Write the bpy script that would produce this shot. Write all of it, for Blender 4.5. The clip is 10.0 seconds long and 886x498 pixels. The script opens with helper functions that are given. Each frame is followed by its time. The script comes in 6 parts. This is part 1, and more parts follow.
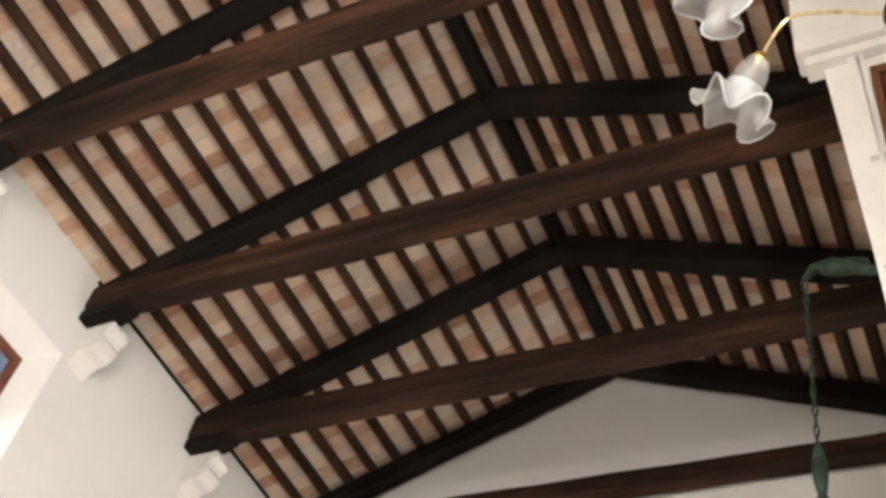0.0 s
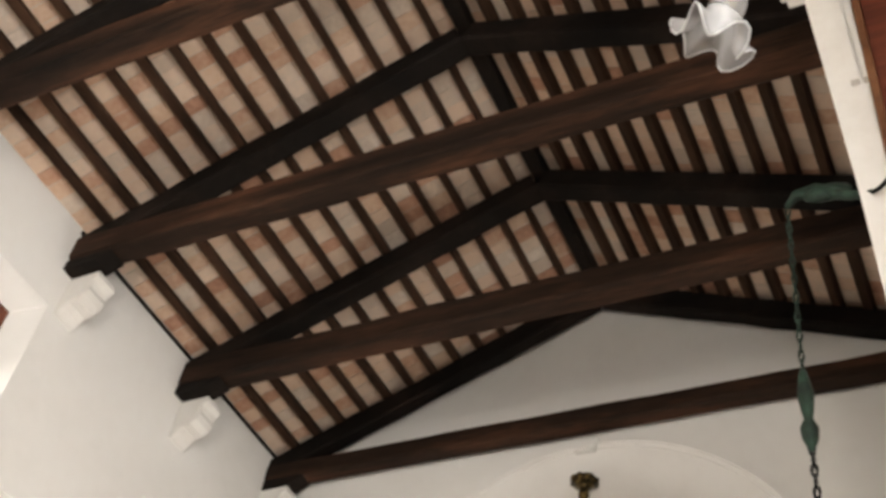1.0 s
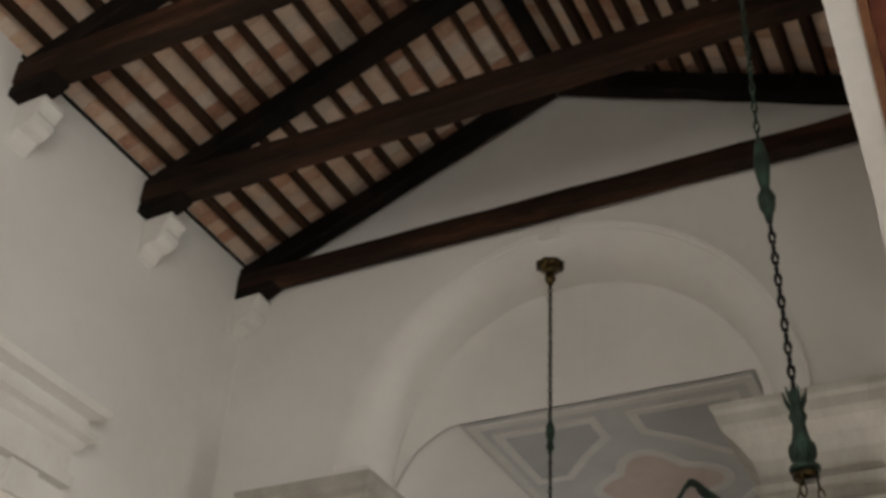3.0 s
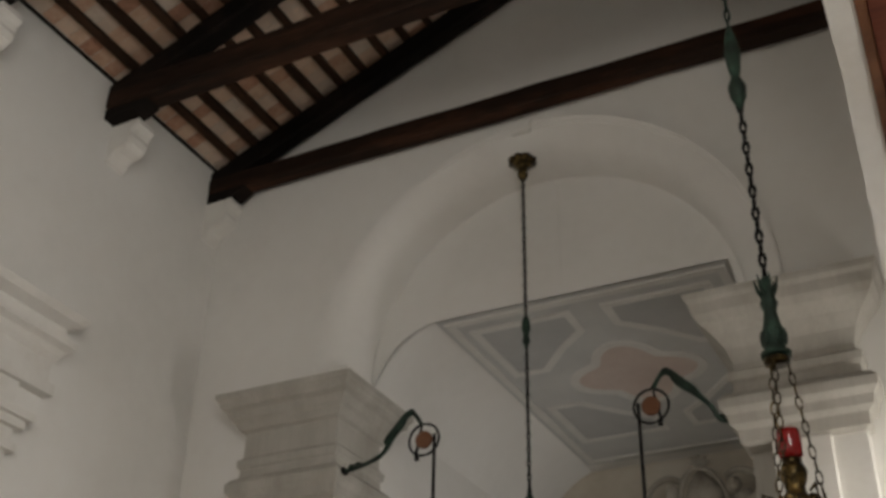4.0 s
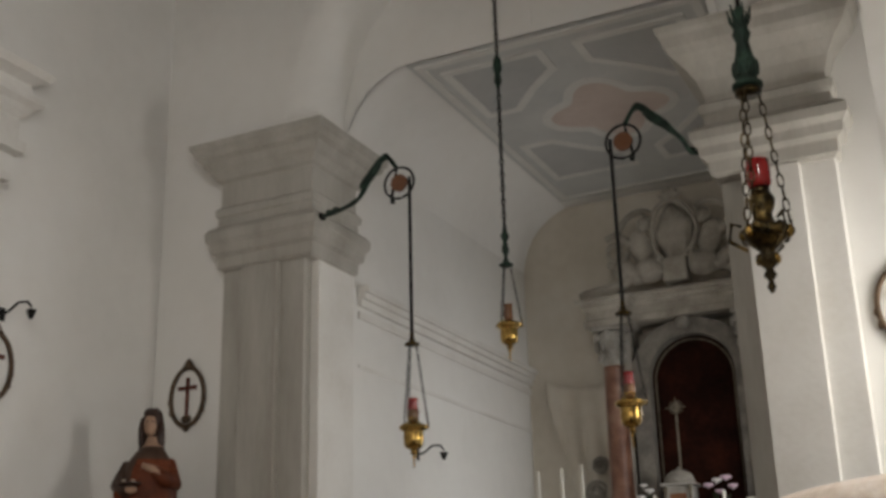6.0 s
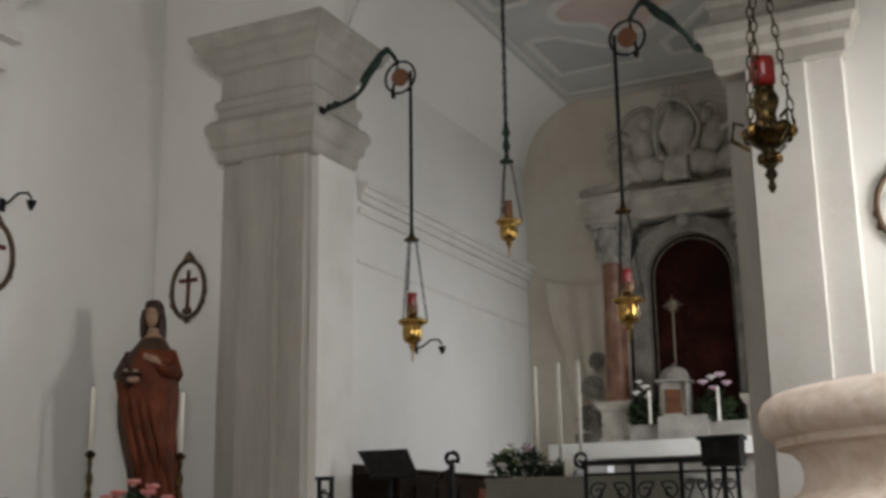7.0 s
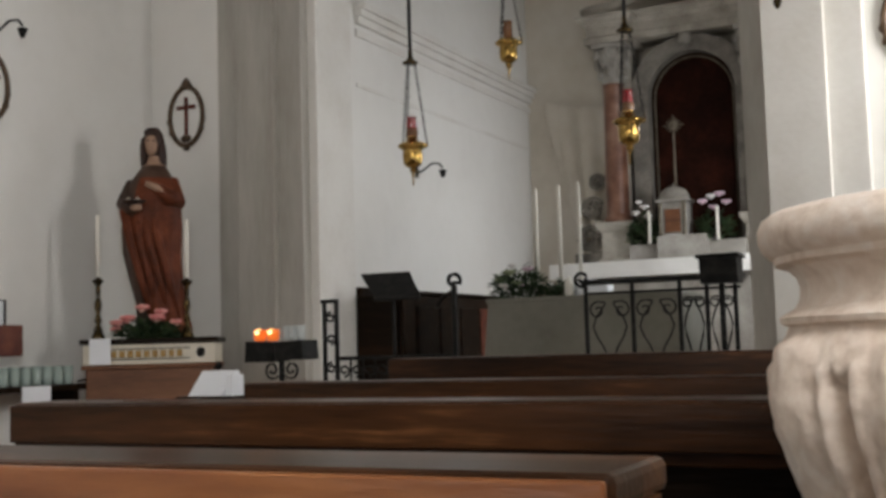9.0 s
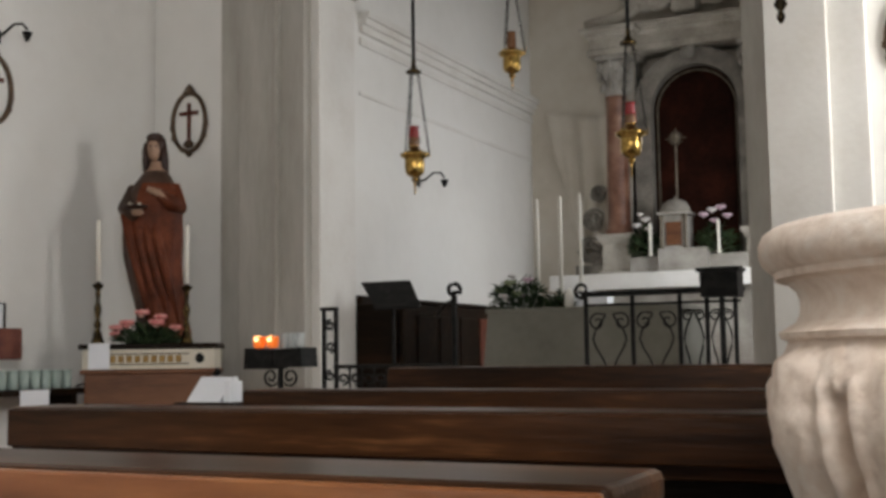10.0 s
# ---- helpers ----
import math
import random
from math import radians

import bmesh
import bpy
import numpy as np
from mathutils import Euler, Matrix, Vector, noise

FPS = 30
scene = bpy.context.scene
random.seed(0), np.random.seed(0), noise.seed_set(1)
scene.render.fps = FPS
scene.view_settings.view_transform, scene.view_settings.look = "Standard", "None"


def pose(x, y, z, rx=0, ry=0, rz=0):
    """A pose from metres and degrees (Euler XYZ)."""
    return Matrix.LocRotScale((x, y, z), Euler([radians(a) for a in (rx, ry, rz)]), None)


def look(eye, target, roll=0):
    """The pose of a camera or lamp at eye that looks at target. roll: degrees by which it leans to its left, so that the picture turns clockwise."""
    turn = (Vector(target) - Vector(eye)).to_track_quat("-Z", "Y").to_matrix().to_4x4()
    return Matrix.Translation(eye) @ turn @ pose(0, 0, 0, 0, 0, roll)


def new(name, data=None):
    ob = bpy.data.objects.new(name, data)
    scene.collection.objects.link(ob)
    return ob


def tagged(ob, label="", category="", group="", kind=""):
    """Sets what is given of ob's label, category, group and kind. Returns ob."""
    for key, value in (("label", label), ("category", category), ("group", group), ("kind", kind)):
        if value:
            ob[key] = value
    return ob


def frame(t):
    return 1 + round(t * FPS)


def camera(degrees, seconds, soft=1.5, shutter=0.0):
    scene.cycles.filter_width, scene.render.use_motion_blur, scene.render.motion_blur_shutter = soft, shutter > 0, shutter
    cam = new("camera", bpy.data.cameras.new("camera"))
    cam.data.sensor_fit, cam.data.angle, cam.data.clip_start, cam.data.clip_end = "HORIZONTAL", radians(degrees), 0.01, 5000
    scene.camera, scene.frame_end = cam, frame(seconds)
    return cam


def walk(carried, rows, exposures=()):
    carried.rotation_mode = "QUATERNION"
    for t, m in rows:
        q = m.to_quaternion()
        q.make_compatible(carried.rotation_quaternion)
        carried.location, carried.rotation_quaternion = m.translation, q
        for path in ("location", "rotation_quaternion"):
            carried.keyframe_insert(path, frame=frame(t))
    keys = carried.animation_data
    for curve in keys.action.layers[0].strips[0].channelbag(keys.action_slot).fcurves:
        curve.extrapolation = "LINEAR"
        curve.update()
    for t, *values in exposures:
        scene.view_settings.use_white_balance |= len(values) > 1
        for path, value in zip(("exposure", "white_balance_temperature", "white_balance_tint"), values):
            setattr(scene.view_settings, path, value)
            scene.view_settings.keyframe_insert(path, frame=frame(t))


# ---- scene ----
EYE = (0.0, 0.0, 1.08)
cam = camera(42.0, 10.0, soft=3.4)
TURNS = [  # seconds, yaw, pitch, roll
    (0.0, 24.50, 49.82, -9.60),
    (0.5, 25.17, 47.92, -8.61),
    (1.0, 25.39, 46.64, -7.76),
    (1.5, 25.80, 44.36, -6.78),
    (2.0, 26.10, 41.83, -5.86),
    (2.5, 26.37, 39.36, -4.59),
    (2.7, 26.73, 38.00, -3.82),
    (3.8, 26.63, 32.85, -1.67),
    (4.0, 26.58, 31.41, -1.04),
    (4.5, 26.41, 28.79, -0.33),
    (5.0, 26.23, 24.55, 0.16),
    (5.5, 26.15, 21.81, 0.80),
    (6.0, 26.24, 18.69, 1.43),
    (6.2, 26.30, 17.43, 1.78),
    (7.3, 26.01, 12.00, 0.70),
    (7.5, 26.08, 10.92, 1.21),
    (8.0, 26.22, 8.93, 1.19),
    (8.5, 26.27, 6.88, 1.92),
    (9.0, 26.21, 4.79, 1.63),
    (9.5, 26.07, 5.33, 0.82),
    (10.0, 26.17, 5.26, 0.79),
]
walk(cam, [(t, pose(*EYE, 90 + p, r, y)) for t, y, p, r in TURNS],
     exposures=[(0.0, 0.54, 7000, 11), (0.8, 0.46, 7000, 11), (1.5, 0.17, 7000, 11), (2.5, -0.50, 7000, 10), (4.0, -1.04, 7000, 9),
                (6.0, -0.97, 6800, 9), (7.5, -0.85, 6500, 9), (10.0, -0.62, 6550, 9)])

# ---- world and light ----
world = bpy.data.worlds.new("sky")
scene.world = world
world.use_nodes = True
wn, wl = world.node_tree.nodes, world.node_tree.links
sky = wn.new("ShaderNodeTexSky")
sky.sky_type, sky.sun_disc = "NISHITA", False
sky.sun_elevation, sky.sun_rotation = radians(45), radians(120)
wl.new(sky.outputs[0], wn["Background"].inputs[0])
wn["Background"].inputs[1].default_value = 0.12


def window_light(name, place, target, width, height, watts, colour=(1.0, 0.98, 0.95)):
    lamp = bpy.data.lights.new(name, "AREA")
    lamp.shape, lamp.size, lamp.size_y, lamp.energy, lamp.color = "RECTANGLE", width, height, watts, colour
    ob = new(name, lamp)
    ob.matrix_world = look(place, target)
    return ob


# daylight through the windows: nave left, nave right (three), nave rear, chancel right
window_light("daylight_left", (-6.10, 3.2, 5.78), (0, 3.2, 2.0), 0.95, 0.9, 9)
window_light("daylight_right", (0.74, 6.35, 2.75), (-6, 5.6, 2.0), 0.7, 1.2, 74, (1.0, 0.98, 0.95))
window_light("daylight_right", (0.70, -0.35, 3.0), (-3.2, 0.7, 1.7), 1.3, 1.8, 205, (0.97, 0.98, 1.0))
window_light("daylight_right", (0.70, -2.6, 4.6), (-6, 1.2, 7.2), 1.4, 1.8, 205)
window_light("daylight_rear", (-2.9, -6.3, 1.7), (-2.9, 0, 3.2), 1.9, 2.0, 80, (1.0, 0.98, 0.95))
window_light("daylight_chancel", (-1.25, 9.4, 2.45), (-4.4, 8.5, 1.2), 1.2, 1.6, 62, (0.97, 0.98, 1.0))


# ---- materials ----
def material(name, colours, scale=6.0, rough=0.7, metal=0.0, bump=0.15, bump_scale=40.0, detail=6.0,
             stretch=(1, 1, 1), island=0.0, per_object=0.0, fine=0.25, spread=(0.32, 0.68), coat=0.0, world_space=False, spec=0.35):
    """Two scales of variation between the given colours, with a fine relief."""
    m = bpy.data.materials.new(name)
    m.use_nodes = True
    n, l = m.node_tree.nodes, m.node_tree.links
    b = n["Principled BSDF"]
    co = n.new("ShaderNodeTexCoord")
    mp = n.new("ShaderNodeMapping")
    mp.inputs["Scale"].default_value = stretch
    if world_space:
        l.new(n.new("ShaderNodeNewGeometry").outputs["Position"], mp.inputs[0])
    else:
        l.new(co.outputs["Object"], mp.inputs[0])
    t1 = n.new("ShaderNodeTexNoise")
    t1.inputs["Scale"].default_value, t1.inputs["Detail"].default_value = scale, detail
    t2 = n.new("ShaderNodeTexNoise")
    t2.inputs["Scale"].default_value, t2.inputs["Detail"].default_value = scale * 9, 4
    l.new(mp.outputs[0], t1.inputs[0])
    l.new(mp.outputs[0], t2.inputs[0])
    mix = n.new("ShaderNodeMix")
    mix.inputs[0].default_value = fine
    l.new(t1.outputs[0], mix.inputs[2])
    l.new(t2.outputs[0], mix.inputs[3])
    fac = mix.outputs[0]
    for amount, sock in ((island, "Random Per Island"), (per_object, "Random")):
        if amount:
            src = n.new("ShaderNodeNewGeometry") if sock == "Random Per Island" else n.new("ShaderNodeObjectInfo")
            mx = n.new("ShaderNodeMix")
            mx.inputs[0].default_value = amount
            l.new(fac, mx.inputs[2])
            l.new(src.outputs[sock], mx.inputs[3])
            fac = mx.outputs[0]
    ramp = n.new("ShaderNodeValToRGB")
    e = ramp.color_ramp.elements
    while len(e) < len(colours):
        e.new(0.5)
    for i, c in enumerate(colours):
        e[i].position = spread[0] + (spread[1] - spread[0]) * i / max(1, len(colours) - 1)
        e[i].color = (*c, 1)
    l.new(fac, ramp.inputs[0])
    l.new(ramp.outputs[0], b.inputs["Base Color"])
    b.inputs["Roughness"].default_value, b.inputs["Metallic"].default_value = rough, metal
    b.inputs["Coat Weight"].default_value, b.inputs["Specular IOR Level"].default_value = coat, spec
    if bump:
        t3 = n.new("ShaderNodeTexNoise")
        t3.inputs["Scale"].default_value, t3.inputs["Detail"].default_value = bump_scale, 5
        l.new(mp.outputs[0], t3.inputs[0])
        bp = n.new("ShaderNodeBump")
        bp.inputs["Strength"].default_value, bp.inputs["Distance"].default_value = bump, 0.01
        l.new(t3.outputs[0], bp.inputs["Height"])
        l.new(bp.outputs[0], b.inputs["Normal"])
    return m


PLASTER = material("white_plaster", [(0.73, 0.715, 0.685), (0.775, 0.76, 0.73), (0.80, 0.79, 0.765)], 0.9, 0.85, bump=0.10, bump_scale=9, world_space=True)
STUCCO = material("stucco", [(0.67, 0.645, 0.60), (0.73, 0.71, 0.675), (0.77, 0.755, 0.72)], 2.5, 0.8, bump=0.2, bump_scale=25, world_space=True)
# stained limewash, half a stop darker to paint in the shade on the piers
STAINED_SHADED = material("stained_shaded_limewash", [(0.31, 0.288, 0.25), (0.40, 0.38, 0.342), (0.49, 0.47, 0.43)], 1.6, 0.85, bump=0.2, bump_scale=25, stretch=(3, 3, 0.5), world_space=True, spread=(0.25, 0.72))
GREY_STUCCO = material("aged_stucco", [(0.27, 0.245, 0.205), (0.41, 0.38, 0.33), (0.53, 0.50, 0.44)], 4, 0.85, bump=0.3, bump_scale=30)
CHANCEL_BACK = material("chancel_plaster", [(0.52, 0.47, 0.39), (0.60, 0.55, 0.47), (0.66, 0.62, 0.55)], 1.0, 0.85, bump=0.12, bump_scale=9, world_space=True)
BEAM = material("dark_beam_wood", [(0.009, 0.006, 0.0045), (0.026, 0.014, 0.009), (0.088, 0.038, 0.021)], 2.0, 0.75, bump=0.5, bump_scale=20, stretch=(0.35, 3, 3), spec=0.12)
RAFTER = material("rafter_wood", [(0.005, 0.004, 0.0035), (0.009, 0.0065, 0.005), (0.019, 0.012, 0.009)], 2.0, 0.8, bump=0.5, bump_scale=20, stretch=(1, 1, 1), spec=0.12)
JOIST = material("joist_wood", [(0.018, 0.010, 0.006), (0.038, 0.019, 0.011), (0.068, 0.035, 0.020)], 3.0, 0.8, bump=0.4, bump_scale=20, stretch=(3, 0.4, 3), spec=0.12)
TILE = material("terracotta", [(0.28, 0.13, 0.085), (0.48, 0.27, 0.18), (0.64, 0.455, 0.33), (0.70, 0.535, 0.415), (0.58, 0.47, 0.38), (0.76, 0.66, 0.56)], 2.6, 0.9, bump=0.8, bump_scale=26, island=0.52, fine=0.5, spread=(0.13, 0.86))
MORTAR = material("lime_mortar", [(0.52, 0.45, 0.37), (0.66, 0.60, 0.52)], 5, 0.95, bump=0.5, bump_scale=30)
PEW = material("varnished_wood", [(0.007, 0.003, 0.0015), (0.020, 0.008, 0.0032), (0.050, 0.019, 0.007), (0.17, 0.072, 0.026)], 2.5, 0.28, bump=0.08, bump_scale=30, stretch=(0.35, 4, 4), coat=0.0, spec=0.13)
# lighter copy of the pew wood: warm light and pale reflections in its colours
LIT_WOOD = material("lit_orange_wood", [(0.045, 0.013, 0.006), (0.135, 0.044, 0.015), (0.23, 0.088, 0.030), (0.55, 0.33, 0.17)], 2.2, 0.30, bump=0.2, bump_scale=25, stretch=(0.5, 3, 3), coat=0.4, spread=(0.3, 0.78))
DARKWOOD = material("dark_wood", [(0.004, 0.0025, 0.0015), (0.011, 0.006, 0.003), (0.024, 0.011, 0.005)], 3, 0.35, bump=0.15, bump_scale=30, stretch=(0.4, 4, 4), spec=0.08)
REDWOOD = material("mahogany_wood", [(0.06, 0.016, 0.010), (0.13, 0.035, 0.02), (0.18, 0.055, 0.03)], 3, 0.4, bump=0.15, bump_scale=30, stretch=(0.4, 4, 4), spec=0.25)
LIGHTWOOD = material("brown_wood", [(0.075, 0.028, 0.012), (0.15, 0.060, 0.026), (0.21, 0.092, 0.044)], 3, 0.45, bump=0.15, bump_scale=30, stretch=(0.5, 3, 3))
STONE = material("cream_stone", [(0.46, 0.33, 0.25), (0.65, 0.52, 0.42), (0.78, 0.66, 0.56), (0.84, 0.76, 0.68)], 6, 0.75, bump=0.7, bump_scale=28, spread=(0.30, 0.66), fine=0.35)
FLOOR = material("floor_stone", [(0.24, 0.17, 0.13), (0.36, 0.27, 0.21), (0.42, 0.34, 0.28)], 2, 0.4, bump=0.1)
BRASS = material("brass", [(0.16, 0.09, 0.022), (0.38, 0.24, 0.07), (0.66, 0.46, 0.15)], 14, 0.17, 1.0, bump=0.1)
OLDBRASS = material("tarnished_brass", [(0.012, 0.009, 0.005), (0.036, 0.026, 0.012), (0.24, 0.16, 0.055)], 25, 0.35, 0.9, bump=0.3)
PATINA = material("green_bronze", [(0.007, 0.011, 0.008), (0.014, 0.030, 0.021), (0.032, 0.070, 0.050)], 18, 0.6, 0.35, bump=0.4)
IRON = material("wrought_iron", [(0.004, 0.004, 0.004), (0.010, 0.010, 0.0095), (0.022, 0.020, 0.019)], 20, 0.55, 0.0, bump=0.3, spec=0.14)
WAX = material("wax", [(0.72, 0.69, 0.62), (0.80, 0.77, 0.70)], 6, 0.5, bump=0.05)
CLOTH_W = material("white_cloth", [(0.70, 0.69, 0.66), (0.80, 0.79, 0.77)], 6, 0.9, bump=0.2)


# ---- building helpers ----
def thing(name, label="", category="", group="", kind="", at=(0, 0, 0)):
    ob = new(name)
    ob.location = at
    ob.empty_display_size = 0.1
    return tagged(ob, label, category, group, kind)


def part(name, bm, mat, parent=None, label="", smooth=False):
    me = bpy.data.meshes.new(name)
    bm.normal_update()
    bm.to_mesh(me)
    bm.free()
    if smooth:
        for p in me.polygons:
            p.use_smooth = True
    for m in mat if isinstance(mat, (list, tuple)) else [mat]:
        me.materials.append(m)
    ob = new(name, me)
    if parent:
        ob.parent = parent
    return tagged(ob, label)


def box(bm, x0, x1, y0, y1, z0, z1, bevel=0.0, mi=0):
    old = set(bm.faces)
    vs = [bm.verts.new((x, y, z)) for x in (x0, x1) for y in (y0, y1) for z in (z0, z1)]
    for f in ((0, 1, 3, 2), (4, 6, 7, 5), (0, 4, 5, 1), (2, 3, 7, 6), (0, 2, 6, 4), (1, 5, 7, 3)):
        bm.faces.new([vs[i] for i in f])
    if bevel:
        es = list({e for v in vs for e in v.link_edges})
        bmesh.ops.bevel(bm, geom=es, offset=bevel, segments=2, profile=0.5, affect="EDGES")
    if mi:
        for f in bm.faces:
            if f not in old:
                f.material_index = mi
    return bm


def boxed(*a, **k):
    return box(bmesh.new(), *a, **k)


def prism(bm, outline, axis, lo, hi, mi=0):
    """An outline in the other two axes (in xyz order), pushed along axis."""
    def put(u, v, w):
        return {"x": (w, u, v), "y": (u, w, v), "z": (u, v, w)}[axis]
    a = [bm.verts.new(put(u, v, lo)) for u, v in outline]
    b = [bm.verts.new(put(u, v, hi)) for u, v in outline]
    made = [bm.faces.new(a), bm.faces.new(b[::-1])]
    for i in range(len(a)):
        j = (i + 1) % len(a)
        made.append(bm.faces.new((a[j], a[i], b[i], b[j])))
    bmesh.ops.recalc_face_normals(bm, faces=made)
    for f in made:
        f.material_index = mi
    return bm


def lathe(bm, profile, seg=24, at=(0, 0, 0), lobes=0, depth=0.0, lobed=(0, 0), mi=0):
    """Turns (radius, height) pairs round z; lobes swell the rings between the two heights."""
    rings = []
    for r, z in profile:
        ring = []
        for i in range(seg):
            a = 2 * math.pi * i / seg
            k = 1.0
            if lobes and lobed[0] <= z <= lobed[1]:
                k = 1 + depth * (abs(math.cos(a * lobes / 2)) - 0.6)
            ring.append(bm.verts.new((at[0] + r * k * math.cos(a), at[1] + r * k * math.sin(a), at[2] + z)))
        rings.append(ring)
    for a, b in zip(rings, rings[1:]):
        for i in range(seg):
            j = (i + 1) % seg
            f = bm.faces.new((a[i], a[j], b[j], b[i]))
            f.material_index = mi
    for ring, flip in ((rings[0], True), (rings[-1], False)):
        f = bm.faces.new(ring[::-1] if flip else ring)
        f.material_index = mi
    return bm


def tube(bm, points, radius, seg=8, closed=False, mi=0):
    """A round bar along points; radius is one number or one for each point."""
    pts = [Vector(p) for p in points]
    n = len(pts)
    rad = radius if isinstance(radius, (list, tuple)) else [radius] * n
    rings, ref = [], None
    for i, p in enumerate(pts):
        if closed:
            d = pts[(i + 1) % n] - pts[i - 1]
        else:
            d = pts[min(i + 1, n - 1)] - pts[max(i - 1, 0)]
        d.normalize()
        if ref is None:
            ref = Vector((0, 0, 1)) if abs(d.z) < 0.9 else Vector((1, 0, 0))
        u = d.cross(ref)
        if u.length < 1e-4:
            u = d.cross(Vector((0.3, 1, 0.2)))
        u.normalize()
        v = d.cross(u).normalized()
        rings.append([bm.verts.new(p + rad[i] * (math.cos(2 * math.pi * k / seg) * u + math.sin(2 * math.pi * k / seg) * v)) for k in range(seg)])
    for i in range(n if closed else n - 1):
        a, b = rings[i], rings[(i + 1) % n]
        for k in range(seg):
            f = bm.faces.new((a[k], a[(k + 1) % seg], b[(k + 1) % seg], b[k]))
            f.material_index = mi
    if not closed:
        for r in (rings[0], rings[-1]):
            bm.faces.new(r).material_index = mi
    return bm


def blob(bm, at, size, seg=10, rough=0.0, seed=0, mi=0, turn=None):
    """A rounded lump, with an uneven skin where rough is given."""
    m = Matrix.Translation(at) @ (turn or Matrix()) @ Matrix.Diagonal((*size, 1))
    old = len(bm.faces)
    made = bmesh.ops.create_uvsphere(bm, u_segments=seg, v_segments=max(5, seg * 2 // 3), radius=1.0, matrix=m)["verts"]
    for v in made:
        if rough:
            c = Vector(at)
            v.co = c + (v.co - c) * (1 + rough * noise.noise(v.co * 9 + Vector((seed * 3.1, seed, 0))))
        for f in v.link_faces:
            f.material_index = mi
    return bm


def spiral(cx, cy, r0, r1, a0, turns, n=16):
    """Points of a flat spiral in two coordinates."""
    return [(cx + (r0 + (r1 - r0) * i / n) * math.cos(a0 + turns * 2 * math.pi * i / n),
             cy + (r0 + (r1 - r0) * i / n) * math.sin(a0 + turns * 2 * math.pi * i / n)) for i in range(n + 1)]


def eased(pts, n=5):
    """A rounder path through the same points."""
    v = [Vector(p) for p in pts]
    out = []
    for i in range(len(v) - 1):
        p0, p1, p2, p3 = v[max(i - 1, 0)], v[i], v[i + 1], v[min(i + 2, len(v) - 1)]
        for k in range(n):
            t = k / n
            out.append(0.5 * ((2 * p1) + (p2 - p0) * t + (2 * p0 - 5 * p1 + 4 * p2 - p3) * t * t + (3 * p1 - p0 - 3 * p2 + p3) * t ** 3))
    return out + [v[-1]]


def structure(name, bm, mat, label, category):
    return tagged(part(name, bm, mat), label, category, kind="structure")


# ---- plan, in metres ----
LEFT, RIGHT, REAR, END = -5.92, 0.55, -6.0, 7.0
EAVE, RIDGE_X, RIDGE_Z = 7.28, -2.80, 8.62      # underside of the tiles
SLOPE = (RIDGE_Z - EAVE) / (RIDGE_X - LEFT)
CX, SPRING, R_IN, R_OUT = -2.89, 5.03, 1.50, 1.84   # chancel arch
CH_L, CH_R, CH_BACK, CH_TOP = -4.45, -1.40, 11.25, 5.50
CH_FLOOR = 0.34


def wall_with_holes(bm, axis, lo, hi, u0, u1, z0, z1, holes):
    """A thick wall with rectangular openings (ua, ub, za, zb), in strips along u."""
    cuts = sorted({u0, u1, *[h[0] for h in holes], *[h[1] for h in holes]})
    for a, b in zip(cuts, cuts[1:]):
        inside = sorted([h for h in holes if h[0] <= a and h[1] >= b], key=lambda h: h[2])
        z = z0
        for h in inside + [(0, 0, z1, z1)]:
            if h[2] > z + 1e-6:
                if axis == "x":
                    box(bm, lo, hi, a, b, z, h[2])
                else:
                    box(bm, a, b, lo, hi, z, h[2])
            z = h[3]
    bmesh.ops.remove_doubles(bm, verts=bm.verts, dist=1e-5)
    return bm


# ---- floor and walls ----
structure("floor", boxed(LEFT - 0.4, RIGHT + 0.4, REAR - 0.4, END + 0.4, -0.2, 0), FLOOR, "worn reddish stone floor of the nave", "floor")
structure("chancel_floor", boxed(CH_L - 0.3, CH_R + 0.3, END + 0.4, CH_BACK + 0.3, -0.2, CH_FLOOR), FLOOR, "raised stone floor of the chancel", "floor")
bm = boxed(-5.0, -0.7, 5.85, END + 0.4, 0, 0.17, 0.01)
structure("chancel_step", bm, STONE, "low stone step in front of the chancel", "step")
structure("chancel_landing", boxed(-4.6, -1.1, 6.2, END + 0.4, 0.17, CH_FLOOR, 0.01), STONE, "stone landing under the communion rail", "step")

WIN_L = (2.45, 3.95, 5.05, 6.50)
structure("wall_left", wall_with_holes(bmesh.new(), "x", LEFT - 0.5, LEFT, REAR - 0.4, END + 0.5, 0, 9, [WIN_L]), PLASTER,
          "white plastered side wall of the nave", "wall")
RW = [(5.9, 6.8, 2.05, 3.45), (-1.05, 0.35, 2.0, 4.0), (-3.4, -1.8, 3.6, 5.6)]
structure("wall_right", wall_with_holes(bmesh.new(), "x", RIGHT, RIGHT + 0.5, REAR - 0.4, END + 0.5, 0, 9, RW), PLASTER,
          "white plastered side wall with tall windows", "wall")
structure("wall_rear", wall_with_holes(bmesh.new(), "y", REAR - 0.5, REAR, LEFT, RIGHT, 0, 9, [(-3.9, -1.9, 0.0, 3.4)]), PLASTER,
          "white plastered entrance wall", "wall")


